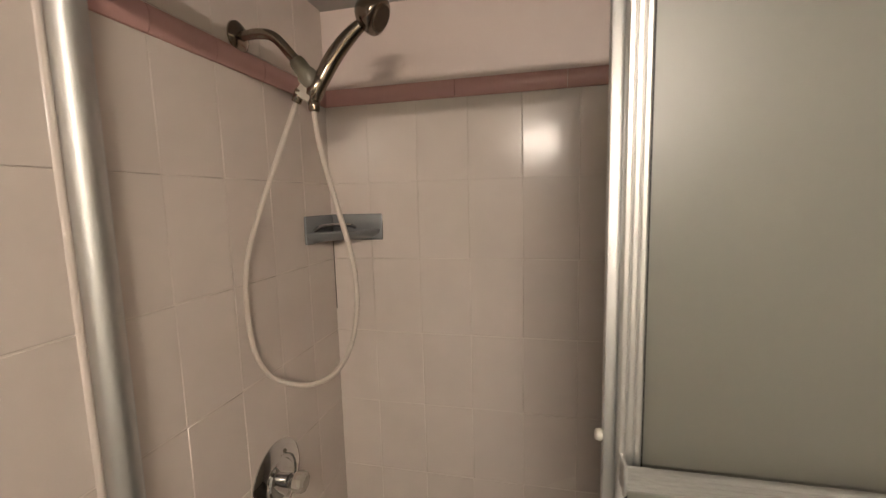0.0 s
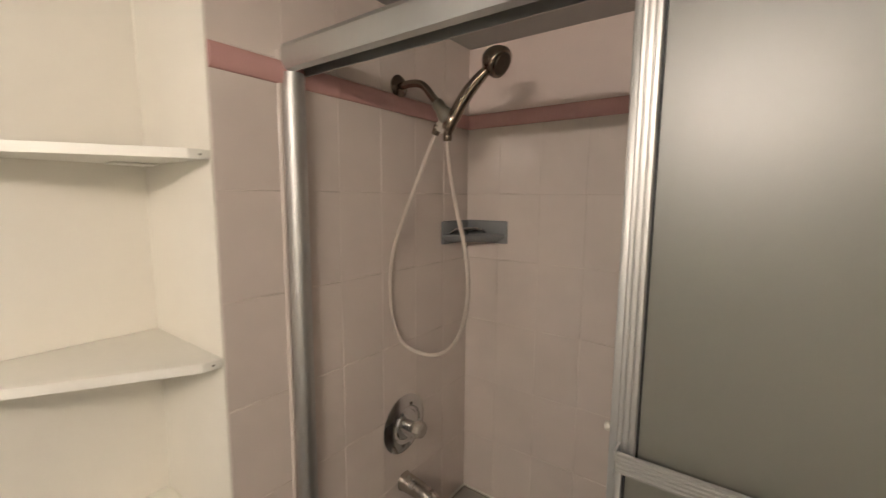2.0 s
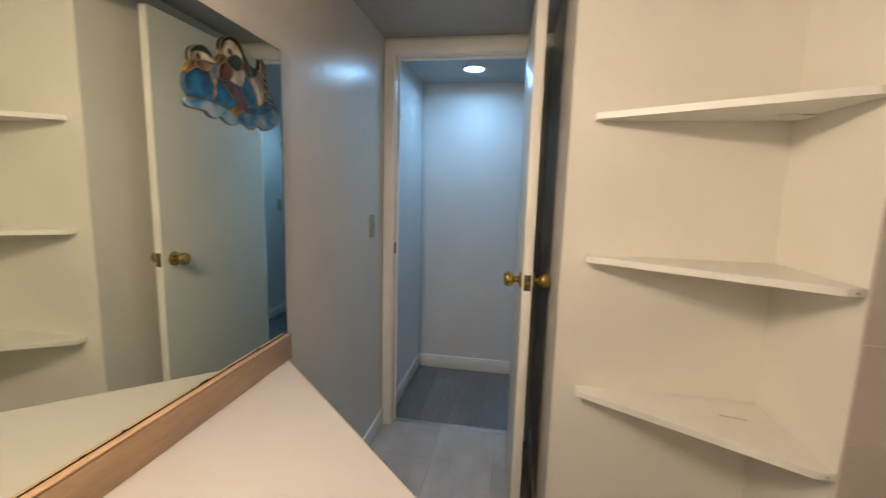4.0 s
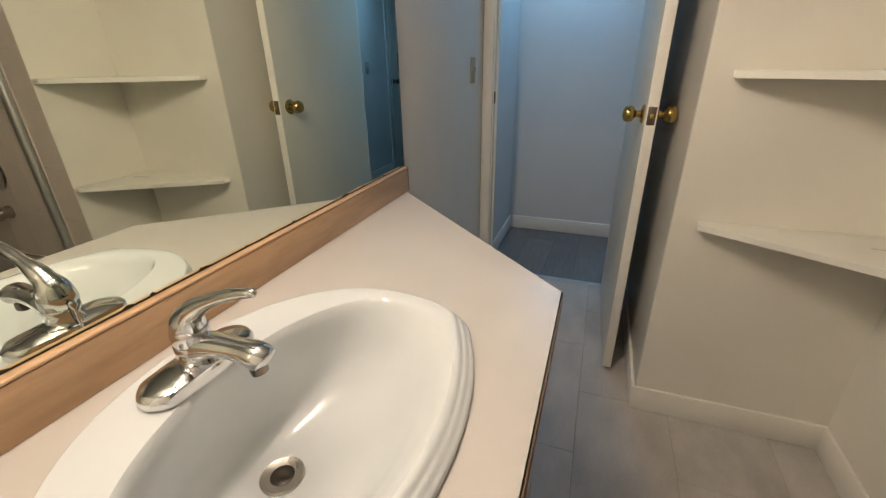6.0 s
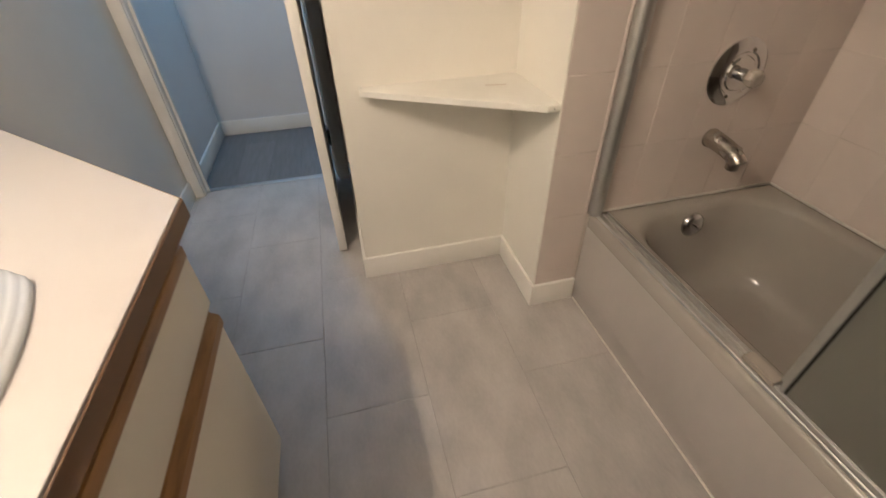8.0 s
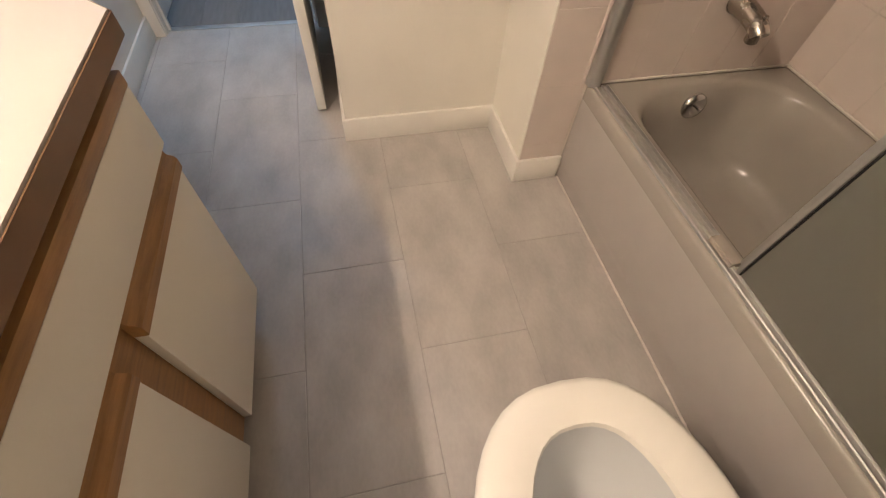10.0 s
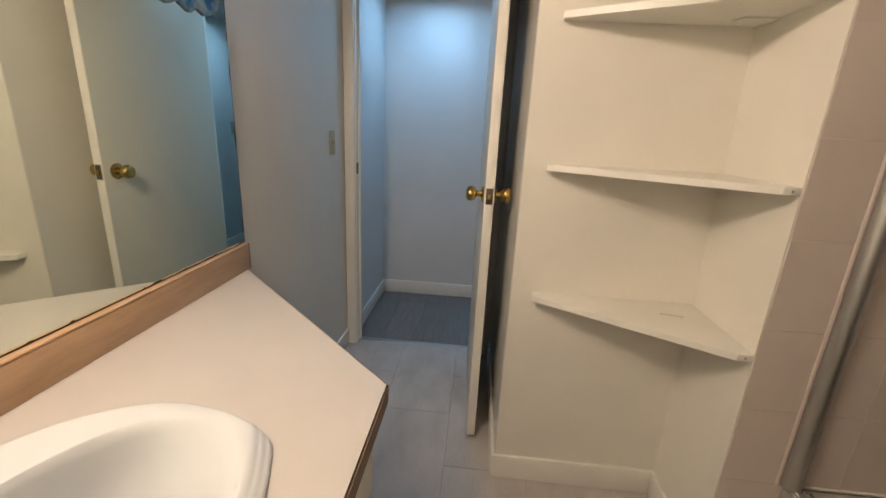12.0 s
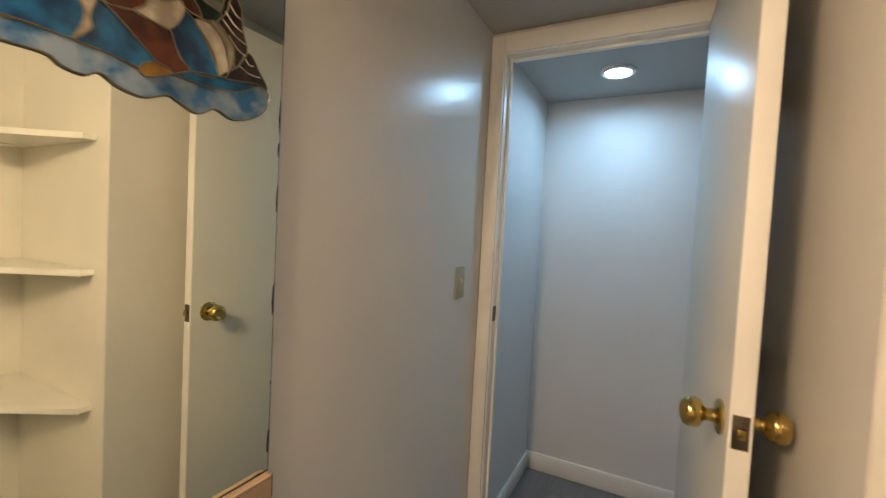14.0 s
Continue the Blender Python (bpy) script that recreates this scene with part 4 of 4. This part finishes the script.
def jamb_bar():
    sec = [(XT + 0.001, 0.455)]
    for i in range(9):
        a = radians(-90 + 180 * i / 8)
        sec.append((XT + 0.012 + 0.018 * math.cos(a), 0.477 + 0.022 * math.sin(a)))
    sec += [(XT + 0.010, 0.506), (XT + 0.001, 0.506)]
    return loft(bmesh.new(), [[(x, y, z) for x, y in sec] for z in (TUB_Z + 0.002, ZHD0)])


part("wall_jamb", jamb_bar(), ALUMINIUM, door_frame, "", 30)


def track_bar():
    sec = [(0.472, 0.0), (0.474, 0.006), (0.477, 0.008), (0.481, 0.005), (0.492, 0.005), (0.4935, 0.011), (0.4965, 0.011), (0.498, 0.005), (0.509, 0.005), (0.5105, 0.013), (0.5135, 0.013), (0.516, 0.0)]
    return loft(bmesh.new(), [[(x, y, TUB_Z + z) for y, z in sec] for x in (XT + 0.03, XE - 0.003)])


part("bottom_track", track_bar(), ALUMINIUM, door_frame, "", 25)
part("guide_block", ribbed_x(0.105, 0.182, 0.484, TUB_Z + 0.006, TUB_Z + 0.020, 3, 0.026), PLASTIC_GREY, door_frame, "grey plastic door guide", 20)

panel_a = thing("shower_door_panel", 0.6, 0.45, TUB_Z, "frosted glass sliding shower panel with ribbed aluminium stile", "shower door", "sliding shower panels")
part("glass_pane", box(bmesh.new(), 0.2098, 0.985, 0.485, 0.490, TUB_Z + 0.02, ZHD0 + 0.006), FROSTED, panel_a)
part("stile", ribbed_z(0.197, 0.221, 0.476, 1.150, ZHD0 + 0.004, 3, 0.014), ALUMINIUM, panel_a, "ribbed aluminium stile", 15)
part("lower_stile", box(bmesh.new(), 0.197, 0.206, 0.479, 0.492, TUB_Z + 0.02, 1.150, 0.002), ALUMINIUM, panel_a)
part("gasket", box(bmesh.new(), 0.2062, 0.2095, 0.483, 0.4915, TUB_Z + 0.02, 1.150), RUBBER, panel_a, "black rubber gasket")
part("gasket", box(bmesh.new(), 0.2204, 0.2235, 0.482, 0.4845, 1.150, ZHD0 + 0.004), RUBBER, panel_a, "black rubber gasket")
towel_bar = part("towel_bar", ribbed_x(0.203, 0.975, 0.454, 1.148, 1.176, 5, 0.006), ALUMINIUM, panel_a, "ribbed aluminium towel bar", 15)
part("end_bracket", box(bmesh.new(), 0.199, 0.2028, 0.452, 0.482, 1.145, 1.179, 0.0015), ALUMINIUM, towel_bar)
part("end_bracket", box(bmesh.new(), 0.9755, 0.980, 0.452, 0.4848, 1.145, 1.179, 0.0015), ALUMINIUM, towel_bar)
panel_b = thing("shower_door_panel", 0.6, 0.48, TUB_Z, "frosted glass sliding shower panel behind the front one", "shower door", "sliding shower panels")
part("glass_pane", box(bmesh.new(), 0.2002, 0.985, 0.498, 0.503, TUB_Z + 0.03, ZHD0 + 0.006), FROSTED, panel_b)
part("stile", box(bmesh.new(), 0.184, 0.2000, 0.493, 0.507, TUB_Z + 0.03, ZHD0 + 0.004, 0.002), ALUMINIUM, panel_b, "narrow aluminium stile")
part("pull_knob", lathe(bmesh.new(), [(0.001, 0), (0.006, 0), (0.007, 0.003), (0.006, 0.007), (0.004, 0.008), (0.001, 0.008)], pose(0.184, 0.500, 1.185, 0, -90, 0)), PLASTIC_WHITE, panel_b, "small white pull knob")

# ---- shower fittings on the end wall ----
shower = thing("hand_shower", XT, 0.825, 1.811, "worn chrome shower arm with hand shower and hose", "shower")
part("flange", lathe(bmesh.new(), [(0.001, 0), (0.032, 0), (0.032, 0.003), (0.026, 0.008), (0.014, 0.012), (0.001, 0.012)], pose(XT + 0.001, 0.822, 1.811, 0, 90, 0)), NICKEL, shower, "", 50)
part("arm", tube(bmesh.new(), spline([(XT + 0.004, 0.822, 1.811), (XT + 0.05, 0.824, 1.813), (XT + 0.085, 0.828, 1.803), (XT + 0.118, 0.834, 1.765), (XT + 0.13, 0.836, 1.752)], 8), 0.0105, 14), NICKEL, shower)
m_br = look((XT + 0.125, 0.835, 1.757), (XT + 0.165, 0.85, 1.695))
part("diverter", lathe(bmesh.new(), [(0.001, 0.005), (0.015, 0.0), (0.017, -0.01), (0.017, -0.028), (0.021, -0.034), (0.022, -0.055), (0.018, -0.062), (0.001, -0.064)], m_br), TAUPE, shower, "taupe plastic swivel nut", 50)
block = box(bmesh.new(), -0.017, 0.017, -0.014, 0.014, -0.021, 0.021, 0.005)
bmesh.ops.transform(block, matrix=pose(-0.366, 0.845, 1.696, 0, 32, 15), verts=block.verts)
part("bracket", block, PLASTIC_GREY, shower, "grey plastic diverter block")
holder = part("holder", lathe(bmesh.new(), [(0.001, -0.022), (0.015, -0.022), (0.018, -0.016), (0.019, 0.012), (0.017, 0.022), (0.001, 0.022)], look((-0.345, 0.848, 1.702), (-0.313, 0.850, 1.760))), NICKEL, shower, "", 50)
handset_line = spline([(-0.352, 0.846, 1.676), (-0.336, 0.849, 1.712), (-0.304, 0.856, 1.765), (-0.268, 0.864, 1.806), (-0.236, 0.870, 1.832)], 8)
part("handle", tube(bmesh.new(), handset_line, lambda u: 0.0125 + 0.005 * math.sin(math.pi * min(1, u * 1.1)), 16), NICKEL, shower, "worn chrome hand shower handle", 60)
m_head = look((-0.222, 0.868, 1.842), (0.30, 0.83, 1.52))
head = part("spray_head", lathe(bmesh.new(), [(0.001, 0.034), (0.014, 0.033), (0.021, 0.029), (0.031, 0.017), (0.037, 0.002), (0.0385, -0.012), (0.0365, -0.019), (0.030, -0.022), (0.001, -0.022)], m_head), NICKEL, shower, "round worn chrome spray head", 50)
part("spray_face", lathe(bmesh.new(), [(0.001, -0.0225), (0.028, -0.0225), (0.026, -0.025), (0.001, -0.025)], m_head), STEEL_DARK, head, "dark spray face")
hose_line = spline([(-0.372, 0.842, 1.700), (-0.390, 0.838, 1.668), (-0.425, 0.820, 1.57), (-0.470, 0.798, 1.44), (-0.497, 0.783, 1.34), (-0.502, 0.777, 1.24), (-0.498, 0.785, 1.14), (-0.478, 0.806, 1.075), (-0.440, 0.826, 1.050),
                    (-0.390, 0.838, 1.048), (-0.335, 0.842, 1.080), (-0.292, 0.838, 1.15), (-0.270, 0.830, 1.25), (-0.278, 0.830, 1.35), (-0.310, 0.836, 1.46), (-0.340, 0.842, 1.57), (-0.352, 0.845, 1.64), (-0.352, 0.846, 1.680)], 9)
part("hose", tube(bmesh.new(), hose_line, 0.006, 10), HOSE_MAT, shower, "beige plastic shower hose", 60)
part("hose_nut", lathe(bmesh.new(), [(0.001, 0), (0.010, 0), (0.011, 0.004), (0.011, 0.026), (0.008, 0.03), (0.001, 0.03)], pose(-0.390, 0.838, 1.672, 0, 28, 0), 16), NICKEL, shower)
part("hose_nut", lathe(bmesh.new(), [(0.001, 0), (0.010, 0), (0.012, 0.004), (0.012, 0.026), (0.009, 0.03), (0.001, 0.03)], pose(-0.353, 0.846, 1.652), 16), NICKEL, shower)

valve = thing("shower_valve", XT, 0.845, 0.795, "round chrome shower valve with a lever knob", "shower valve")
m_v = pose(XT + 0.001, 0.838, 0.798, 0, 90, 0)
part("escutcheon", lathe(bmesh.new(), [(0.001, 0), (0.092, 0), (0.093, 0.003), (0.080, 0.010), (0.060, 0.014), (0.056, 0.011), (0.048, 0.011), (0.044, 0.015), (0.030, 0.018), (0.001, 0.018)], m_v, 40), CHROME, valve, "", 30)
part("stem", lathe(bmesh.new(), [(0.017, 0.016), (0.017, 0.040), (0.012, 0.043), (0.012, 0.052), (0.001, 0.052)], m_v), CHROME, valve)
part("knob", lathe(bmesh.new(), [(0.001, 0.046), (0.014, 0.046), (0.024, 0.052), (0.026, 0.062), (0.024, 0.074), (0.016, 0.078), (0.001, 0.078)], m_v, 8), PLASTIC_GREY, valve, "clear acrylic knob", 20)
for sz in (-0.062, 0.062):
    part("screw", lathe(bmesh.new(), [(0.001, 0.010), (0.006, 0.010), (0.005, 0.015), (0.001, 0.016)], pose(XT + 0.001, 0.838 + sz * 0.3, 0.798 + sz, 0, 90, 0), 12), STEEL_DARK, valve)

spout = thing("tub_spout", XT, 0.845, 0.59, "worn chrome bathtub spout", "spout")
part("spout_body", tube(bmesh.new(), spline([(XT + 0.001, 0.838, 0.602), (XT + 0.008, 0.838, 0.602), (XT + 0.05, 0.838, 0.599), (XT + 0.09, 0.838, 0.592), (XT + 0.118, 0.838, 0.580), (XT + 0.130, 0.838, 0.570)], 7), lambda u: 0.031 - 0.009 * u, 20), SATIN, spout, "", 50)
part("outlet", lathe(bmesh.new(), [(0.001, 0), (0.015, 0), (0.018, 0.004), (0.019, 0.030), (0.001, 0.032)], pose(XT + 0.112, 0.838, 0.546)), SATIN, spout)
part("diverter_pin", lathe(bmesh.new(), [(0.0035, 0), (0.0035, 0.012), (0.007, 0.014), (0.007, 0.019), (0.001, 0.020)], pose(XT + 0.112, 0.838, 0.598), 12), SATIN, spout)

# corner soap dish
dish = thing("soap_dish", XT, YB, 1.346, "glazed grey ceramic corner soap dish", "soap dish")
part("back_plate", box(bmesh.new(), XT + 0.001, XT + 0.166, YB - 0.009, YB - 0.001, 1.346, 1.424, 0.004), DISH_MAT, dish)
part("back_plate", box(bmesh.new(), XT + 0.001, XT + 0.009, YB - 0.162, YB - 0.009, 1.346, 1.424, 0.004), DISH_MAT, dish)


def dish_tray():
    bm = bmesh.new()
    rings = []
    for k, z in ((0.80, 1.352), (0.97, 1.366), (1.0, 1.376), (0.97, 1.380), (0.90, 1.377), (0.72, 1.370)):
        pts = [(XT + 0.008, YB - 0.008)]
        for i in range(15):
            a = radians(90 * i / 14)
            bulge = 0.152 * k * (1 - 0.22 * math.sin(2 * a))
            pts.append((XT + 0.008 + bulge * math.cos(a), YB - 0.008 - bulge * math.sin(a)))
        rings.append([(x, y, z) for x, y in pts])
    return loft(bm, rings)


part("tray", dish_tray(), DISH_MAT, dish, "", 40)
# bar made bright and set here to stand in for the tray's highlight
part("grip_bar", tube(bmesh.new(), spline([(XT + 0.010, YB - 0.125, 1.382), (XT + 0.022, YB - 0.105, 1.393), (XT + 0.045, YB - 0.07, 1.395), (XT + 0.07, YB - 0.03, 1.393), (XT + 0.08, YB - 0.010, 1.384)], 6), 0.0055, 8), CHROME, dish, "chrome grip bar, stands in for the tray's highlight")
slab("corner_gap", RECESS_SHADE, "dark crack in the caulk of the shower corner", XT + 0.0002, XT + 0.0022, YB - 0.0022, YB - 0.0002, 1.13, 1.34, "crack")

# ---- toilet ----
toilet = thing("toilet", 0.68, 0.03, 0, "white ceramic toilet with its seat down and lid raised", "toilet")
TY = 0.028


def egg(x_front, x_back, w, k=40, cy=TY):
    """An egg-shaped outline with a rounder front at x_front."""
    cx = x_front + 0.55 * (x_back - x_front)
    pts = []
    for i in range(k):
        a = 2 * math.pi * i / k
        c, s = math.cos(a), math.sin(a)
        pts.append((cx + ((x_back - cx) if c > 0 else (cx - x_front)) * c, cy + 1.09 * w * math.copysign(abs(s) ** 0.8, s)))
    return pts


def ring3(pts, z):
    return [(x, y, z) for x, y in pts]


part("bowl", loft(bmesh.new(), [ring3(egg(0.50, 0.86, 0.105), 0.0), ring3(egg(0.50, 0.86, 0.10), 0.05), ring3(egg(0.48, 0.84, 0.095), 0.14), ring3(egg(0.43, 0.83, 0.13), 0.25), ring3(egg(0.37, 0.83, 0.17), 0.33),
                                ring3(egg(0.352, 0.83, 0.180), 0.37), ring3(egg(0.350, 0.83, 0.182), 0.388), ring3(egg(0.356, 0.825, 0.176), 0.394), ring3(egg(0.41, 0.78, 0.122), 0.392),
                                ring3(egg(0.415, 0.77, 0.118), 0.375), ring3(egg(0.44, 0.74, 0.10), 0.30), ring3(egg(0.49, 0.70, 0.07), 0.22), ring3(egg(0.53, 0.66, 0.04), 0.19)], False, True), CERAMIC, toilet, "", 50)
part("seat", loft(bmesh.new(), [ring3(egg(0.346, 0.83, 0.186), 0.398), ring3(egg(0.340, 0.83, 0.190), 0.404), ring3(egg(0.342, 0.83, 0.188), 0.414), ring3(egg(0.352, 0.825, 0.178), 0.420), ring3(egg(0.395, 0.79, 0.140), 0.421),
                                ring3(egg(0.414, 0.77, 0.112), 0.415), ring3(egg(0.418, 0.765, 0.108), 0.405), ring3(egg(0.414, 0.77, 0.112), 0.398), ring3(egg(0.346, 0.83, 0.186), 0.398)], False, False), SEAT_WHITE, toilet, "white plastic seat ring", 50)
lid_bm = loft(bmesh.new(), [ring3(egg(0.0, 0.43, 0.180, cy=0), 0.0), ring3(egg(-0.004, 0.43, 0.184, cy=0), 0.008), ring3(egg(0.004, 0.425, 0.176, cy=0), 0.016)])
bmesh.ops.transform(lid_bm, matrix=pose(0.80, TY, 0.42, 0, 100, 0) @ Matrix.Translation((-0.43, 0, 0)), verts=lid_bm.verts)
part("lid", lid_bm, SEAT_WHITE, toilet, "raised seat lid", 50)
part("tank", box(bmesh.new(), 0.835, XE - 0.012, TY - 0.21, TY + 0.21, 0.40, 0.74, 0.02, 3), CERAMIC, toilet)
part("tank_lid", box(bmesh.new(), 0.825, XE - 0.008, TY - 0.218, TY + 0.218, 0.741, 0.775, 0.010, 3), CERAMIC, toilet)
part("flush_lever", box(bmesh.new(), 0.818, 0.832, TY - 0.18, TY - 0.11, 0.67, 0.685, 0.003), CHROME, toilet)

# ---- tiles: wall, border, floor ----
PZ = (0.385, 0.610, 0.8355, 1.0615, 1.2900, 1.5150, 1.7390)
G = 0.0014
XK = XT - 0.008       # backs of the tiles
YK = YB + 0.008


def tile_mesh_x(w, h, t=0.008):
    """A tile that faces +x, its back at x = 0."""
    return box(bmesh.new(), 0, t, -w / 2 + G / 2, w / 2 - G / 2, -h / 2 + G / 2, h / 2 - G / 2, 0.001, 1)


def tile_mesh_y(w, h, t=0.008):
    return box(bmesh.new(), -w / 2 + G / 2, w / 2 - G / 2, -t, 0, -h / 2 + G / 2, h / 2 - G / 2, 0.001, 1)


YTILE = [0.312 + 0.146 * i for i in range(7)]
places = []
for i in range(1, 6):
    for z0, z1 in zip(PZ, PZ[1:]):
        places.append((XK, (YTILE[i] + YTILE[i + 1]) / 2, (z0 + z1) / 2))
pieces("tile", wall_shower_end, tile_mesh_x(0.146, 0.2256), TILE, places, tilt=0.18)
YC = (YN + 0.0045 + YTILE[1]) / 2     # the column beside the niche, a little wider
pieces("tile", wall_shower_end, tile_mesh_x(2 * (YTILE[1] - YC), 0.2256), TILE, [(XK, YC, z) for z in (0.0475, 0.273, *[(z0 + z1) / 2 for z0, z1 in zip(PZ, PZ[1:])], 1.903)])
pieces("tile", wall_shower_end, tile_mesh_x(0.146, 0.226), TILE, [(XK, (YTILE[i] + YTILE[i + 1]) / 2, 1.903) for i in range(1, 6)])


def bullnose(length, axis):
    """A half-round border tile."""
    bm = bmesh.new()
    sec = [(0.0, -0.0245)] + [(0.007 + 0.011 * math.cos(radians(a)), 0.0245 * math.sin(radians(a))) for a in range(-90, 91, 20)] + [(0.0, 0.0245)]
    h = length / 2 - G / 2
    if axis == "y":
        return loft(bm, [[(d, s, z) for d, z in sec] for s in (-h, h)])
    return loft(bm, [[(s, -d, z) for d, z in sec] for s in (-h, h)])


pieces("border_tile", wall_shower_end, bullnose(0.146, "y"), PINK_TILE, [(XK, (YTILE[i] + YTILE[i + 1]) / 2, 1.7645) for i in range(1, 6)], 30)
pieces("border_tile", wall_shower_end, bullnose(2 * (YTILE[1] - YC), "y"), PINK_TILE, [(XK, YC, 1.7645)], 30)
XTILE = [-0.529 + 0.149 * i for i in range(11)]
places = []
for i in range(10):
    for z0, z1 in zip(PZ, PZ[1:]):
        places.append(((XTILE[i] + XTILE[i + 1]) / 2, YK, (z0 + z1) / 2))
pieces("tile", wall_back, tile_mesh_y(0.149, 0.2256), TILE, places, tilt=0.35)
pieces("border_tile", wall_back, bullnose(0.298, "x"), PINK_TILE, [(0.034 + 0.298 * i, YK, 1.7645) for i in range(3)], 30)
pieces("border_tile", wall_back, bullnose(0.396, "x"), PINK_TILE, [(-0.313, YK, 1.7645)], 30)

edge_trim = lathe(bmesh.new(), [(0.001, 0), (0.007, 0), (0.007, 1.0), (0.001, 1.0)], pose(0, 0, 0), 14)
bmesh.ops.transform(edge_trim, matrix=Matrix.Translation((XT - 0.003, 0.449, TUB_Z)) @ Matrix.Diagonal((0.8, 1, ZHD1 - TUB_Z - 0.02, 1)), verts=edge_trim.verts)
part("edge_trim", edge_trim, TILE, wall_shower_end, "rounded beige tile edge")

# floor tiles, laid in half bond along x
FW, FL = 0.314, 0.620
rows, cut = [], []
for r in range(-4, 4):
    y = -0.160 + FW * (r + 0.5)
    off = 0.078 if r % 2 == 0 else -0.228
    for k in range(-4, 3):
        x0, x1 = off + FL * k, off + FL * (k + 1)
        if x1 < -1.78 or x0 > 1.1:
            continue
        if x0 < -1.785:
            cut.append((-1.785, x1, y))
        else:
            rows.append(((x0 + x1) / 2, y, 0.0))


def floor_tile_mesh(w):
    return box(bmesh.new(), -w / 2 + 0.001, w / 2 - 0.001, -FW / 2 + 0.001, FW / 2 - 0.001, -0.006, 0.0, 0.0012, 1)


pieces("floor_tile", floor, floor_tile_mesh(FL), FLOOR_TILE, rows)
for x0, x1, y in cut:
    pieces("floor_tile", floor, floor_tile_mesh(x1 - x0), FLOOR_TILE, [((x0 + x1) / 2, y, 0.0)])
# hall planks, laid along x with staggered ends
for i in range(12):
    y = -1.21 + 0.183 * i
    first = (0.36, 0.95, 0.60, 1.20)[i % 4]
    pieces("plank", hall_floor, box(bmesh.new(), -first / 2 + 0.0004, first / 2 - 0.0004, -0.0911, 0.0911, -0.006, 0.0, 0.0006, 1), HALL_PLANK, [(-1.79 - first / 2, y, -0.001)])
    pieces("plank", hall_floor, box(bmesh.new(), -0.5996, 0.5996, -0.0911, 0.0911, -0.006, 0.0, 0.0006, 1), HALL_PLANK, [(-1.79 - first - 0.6 - 1.2 * k, y, -0.001) for k in range(3) if first + 1.2 * k < 3.4])
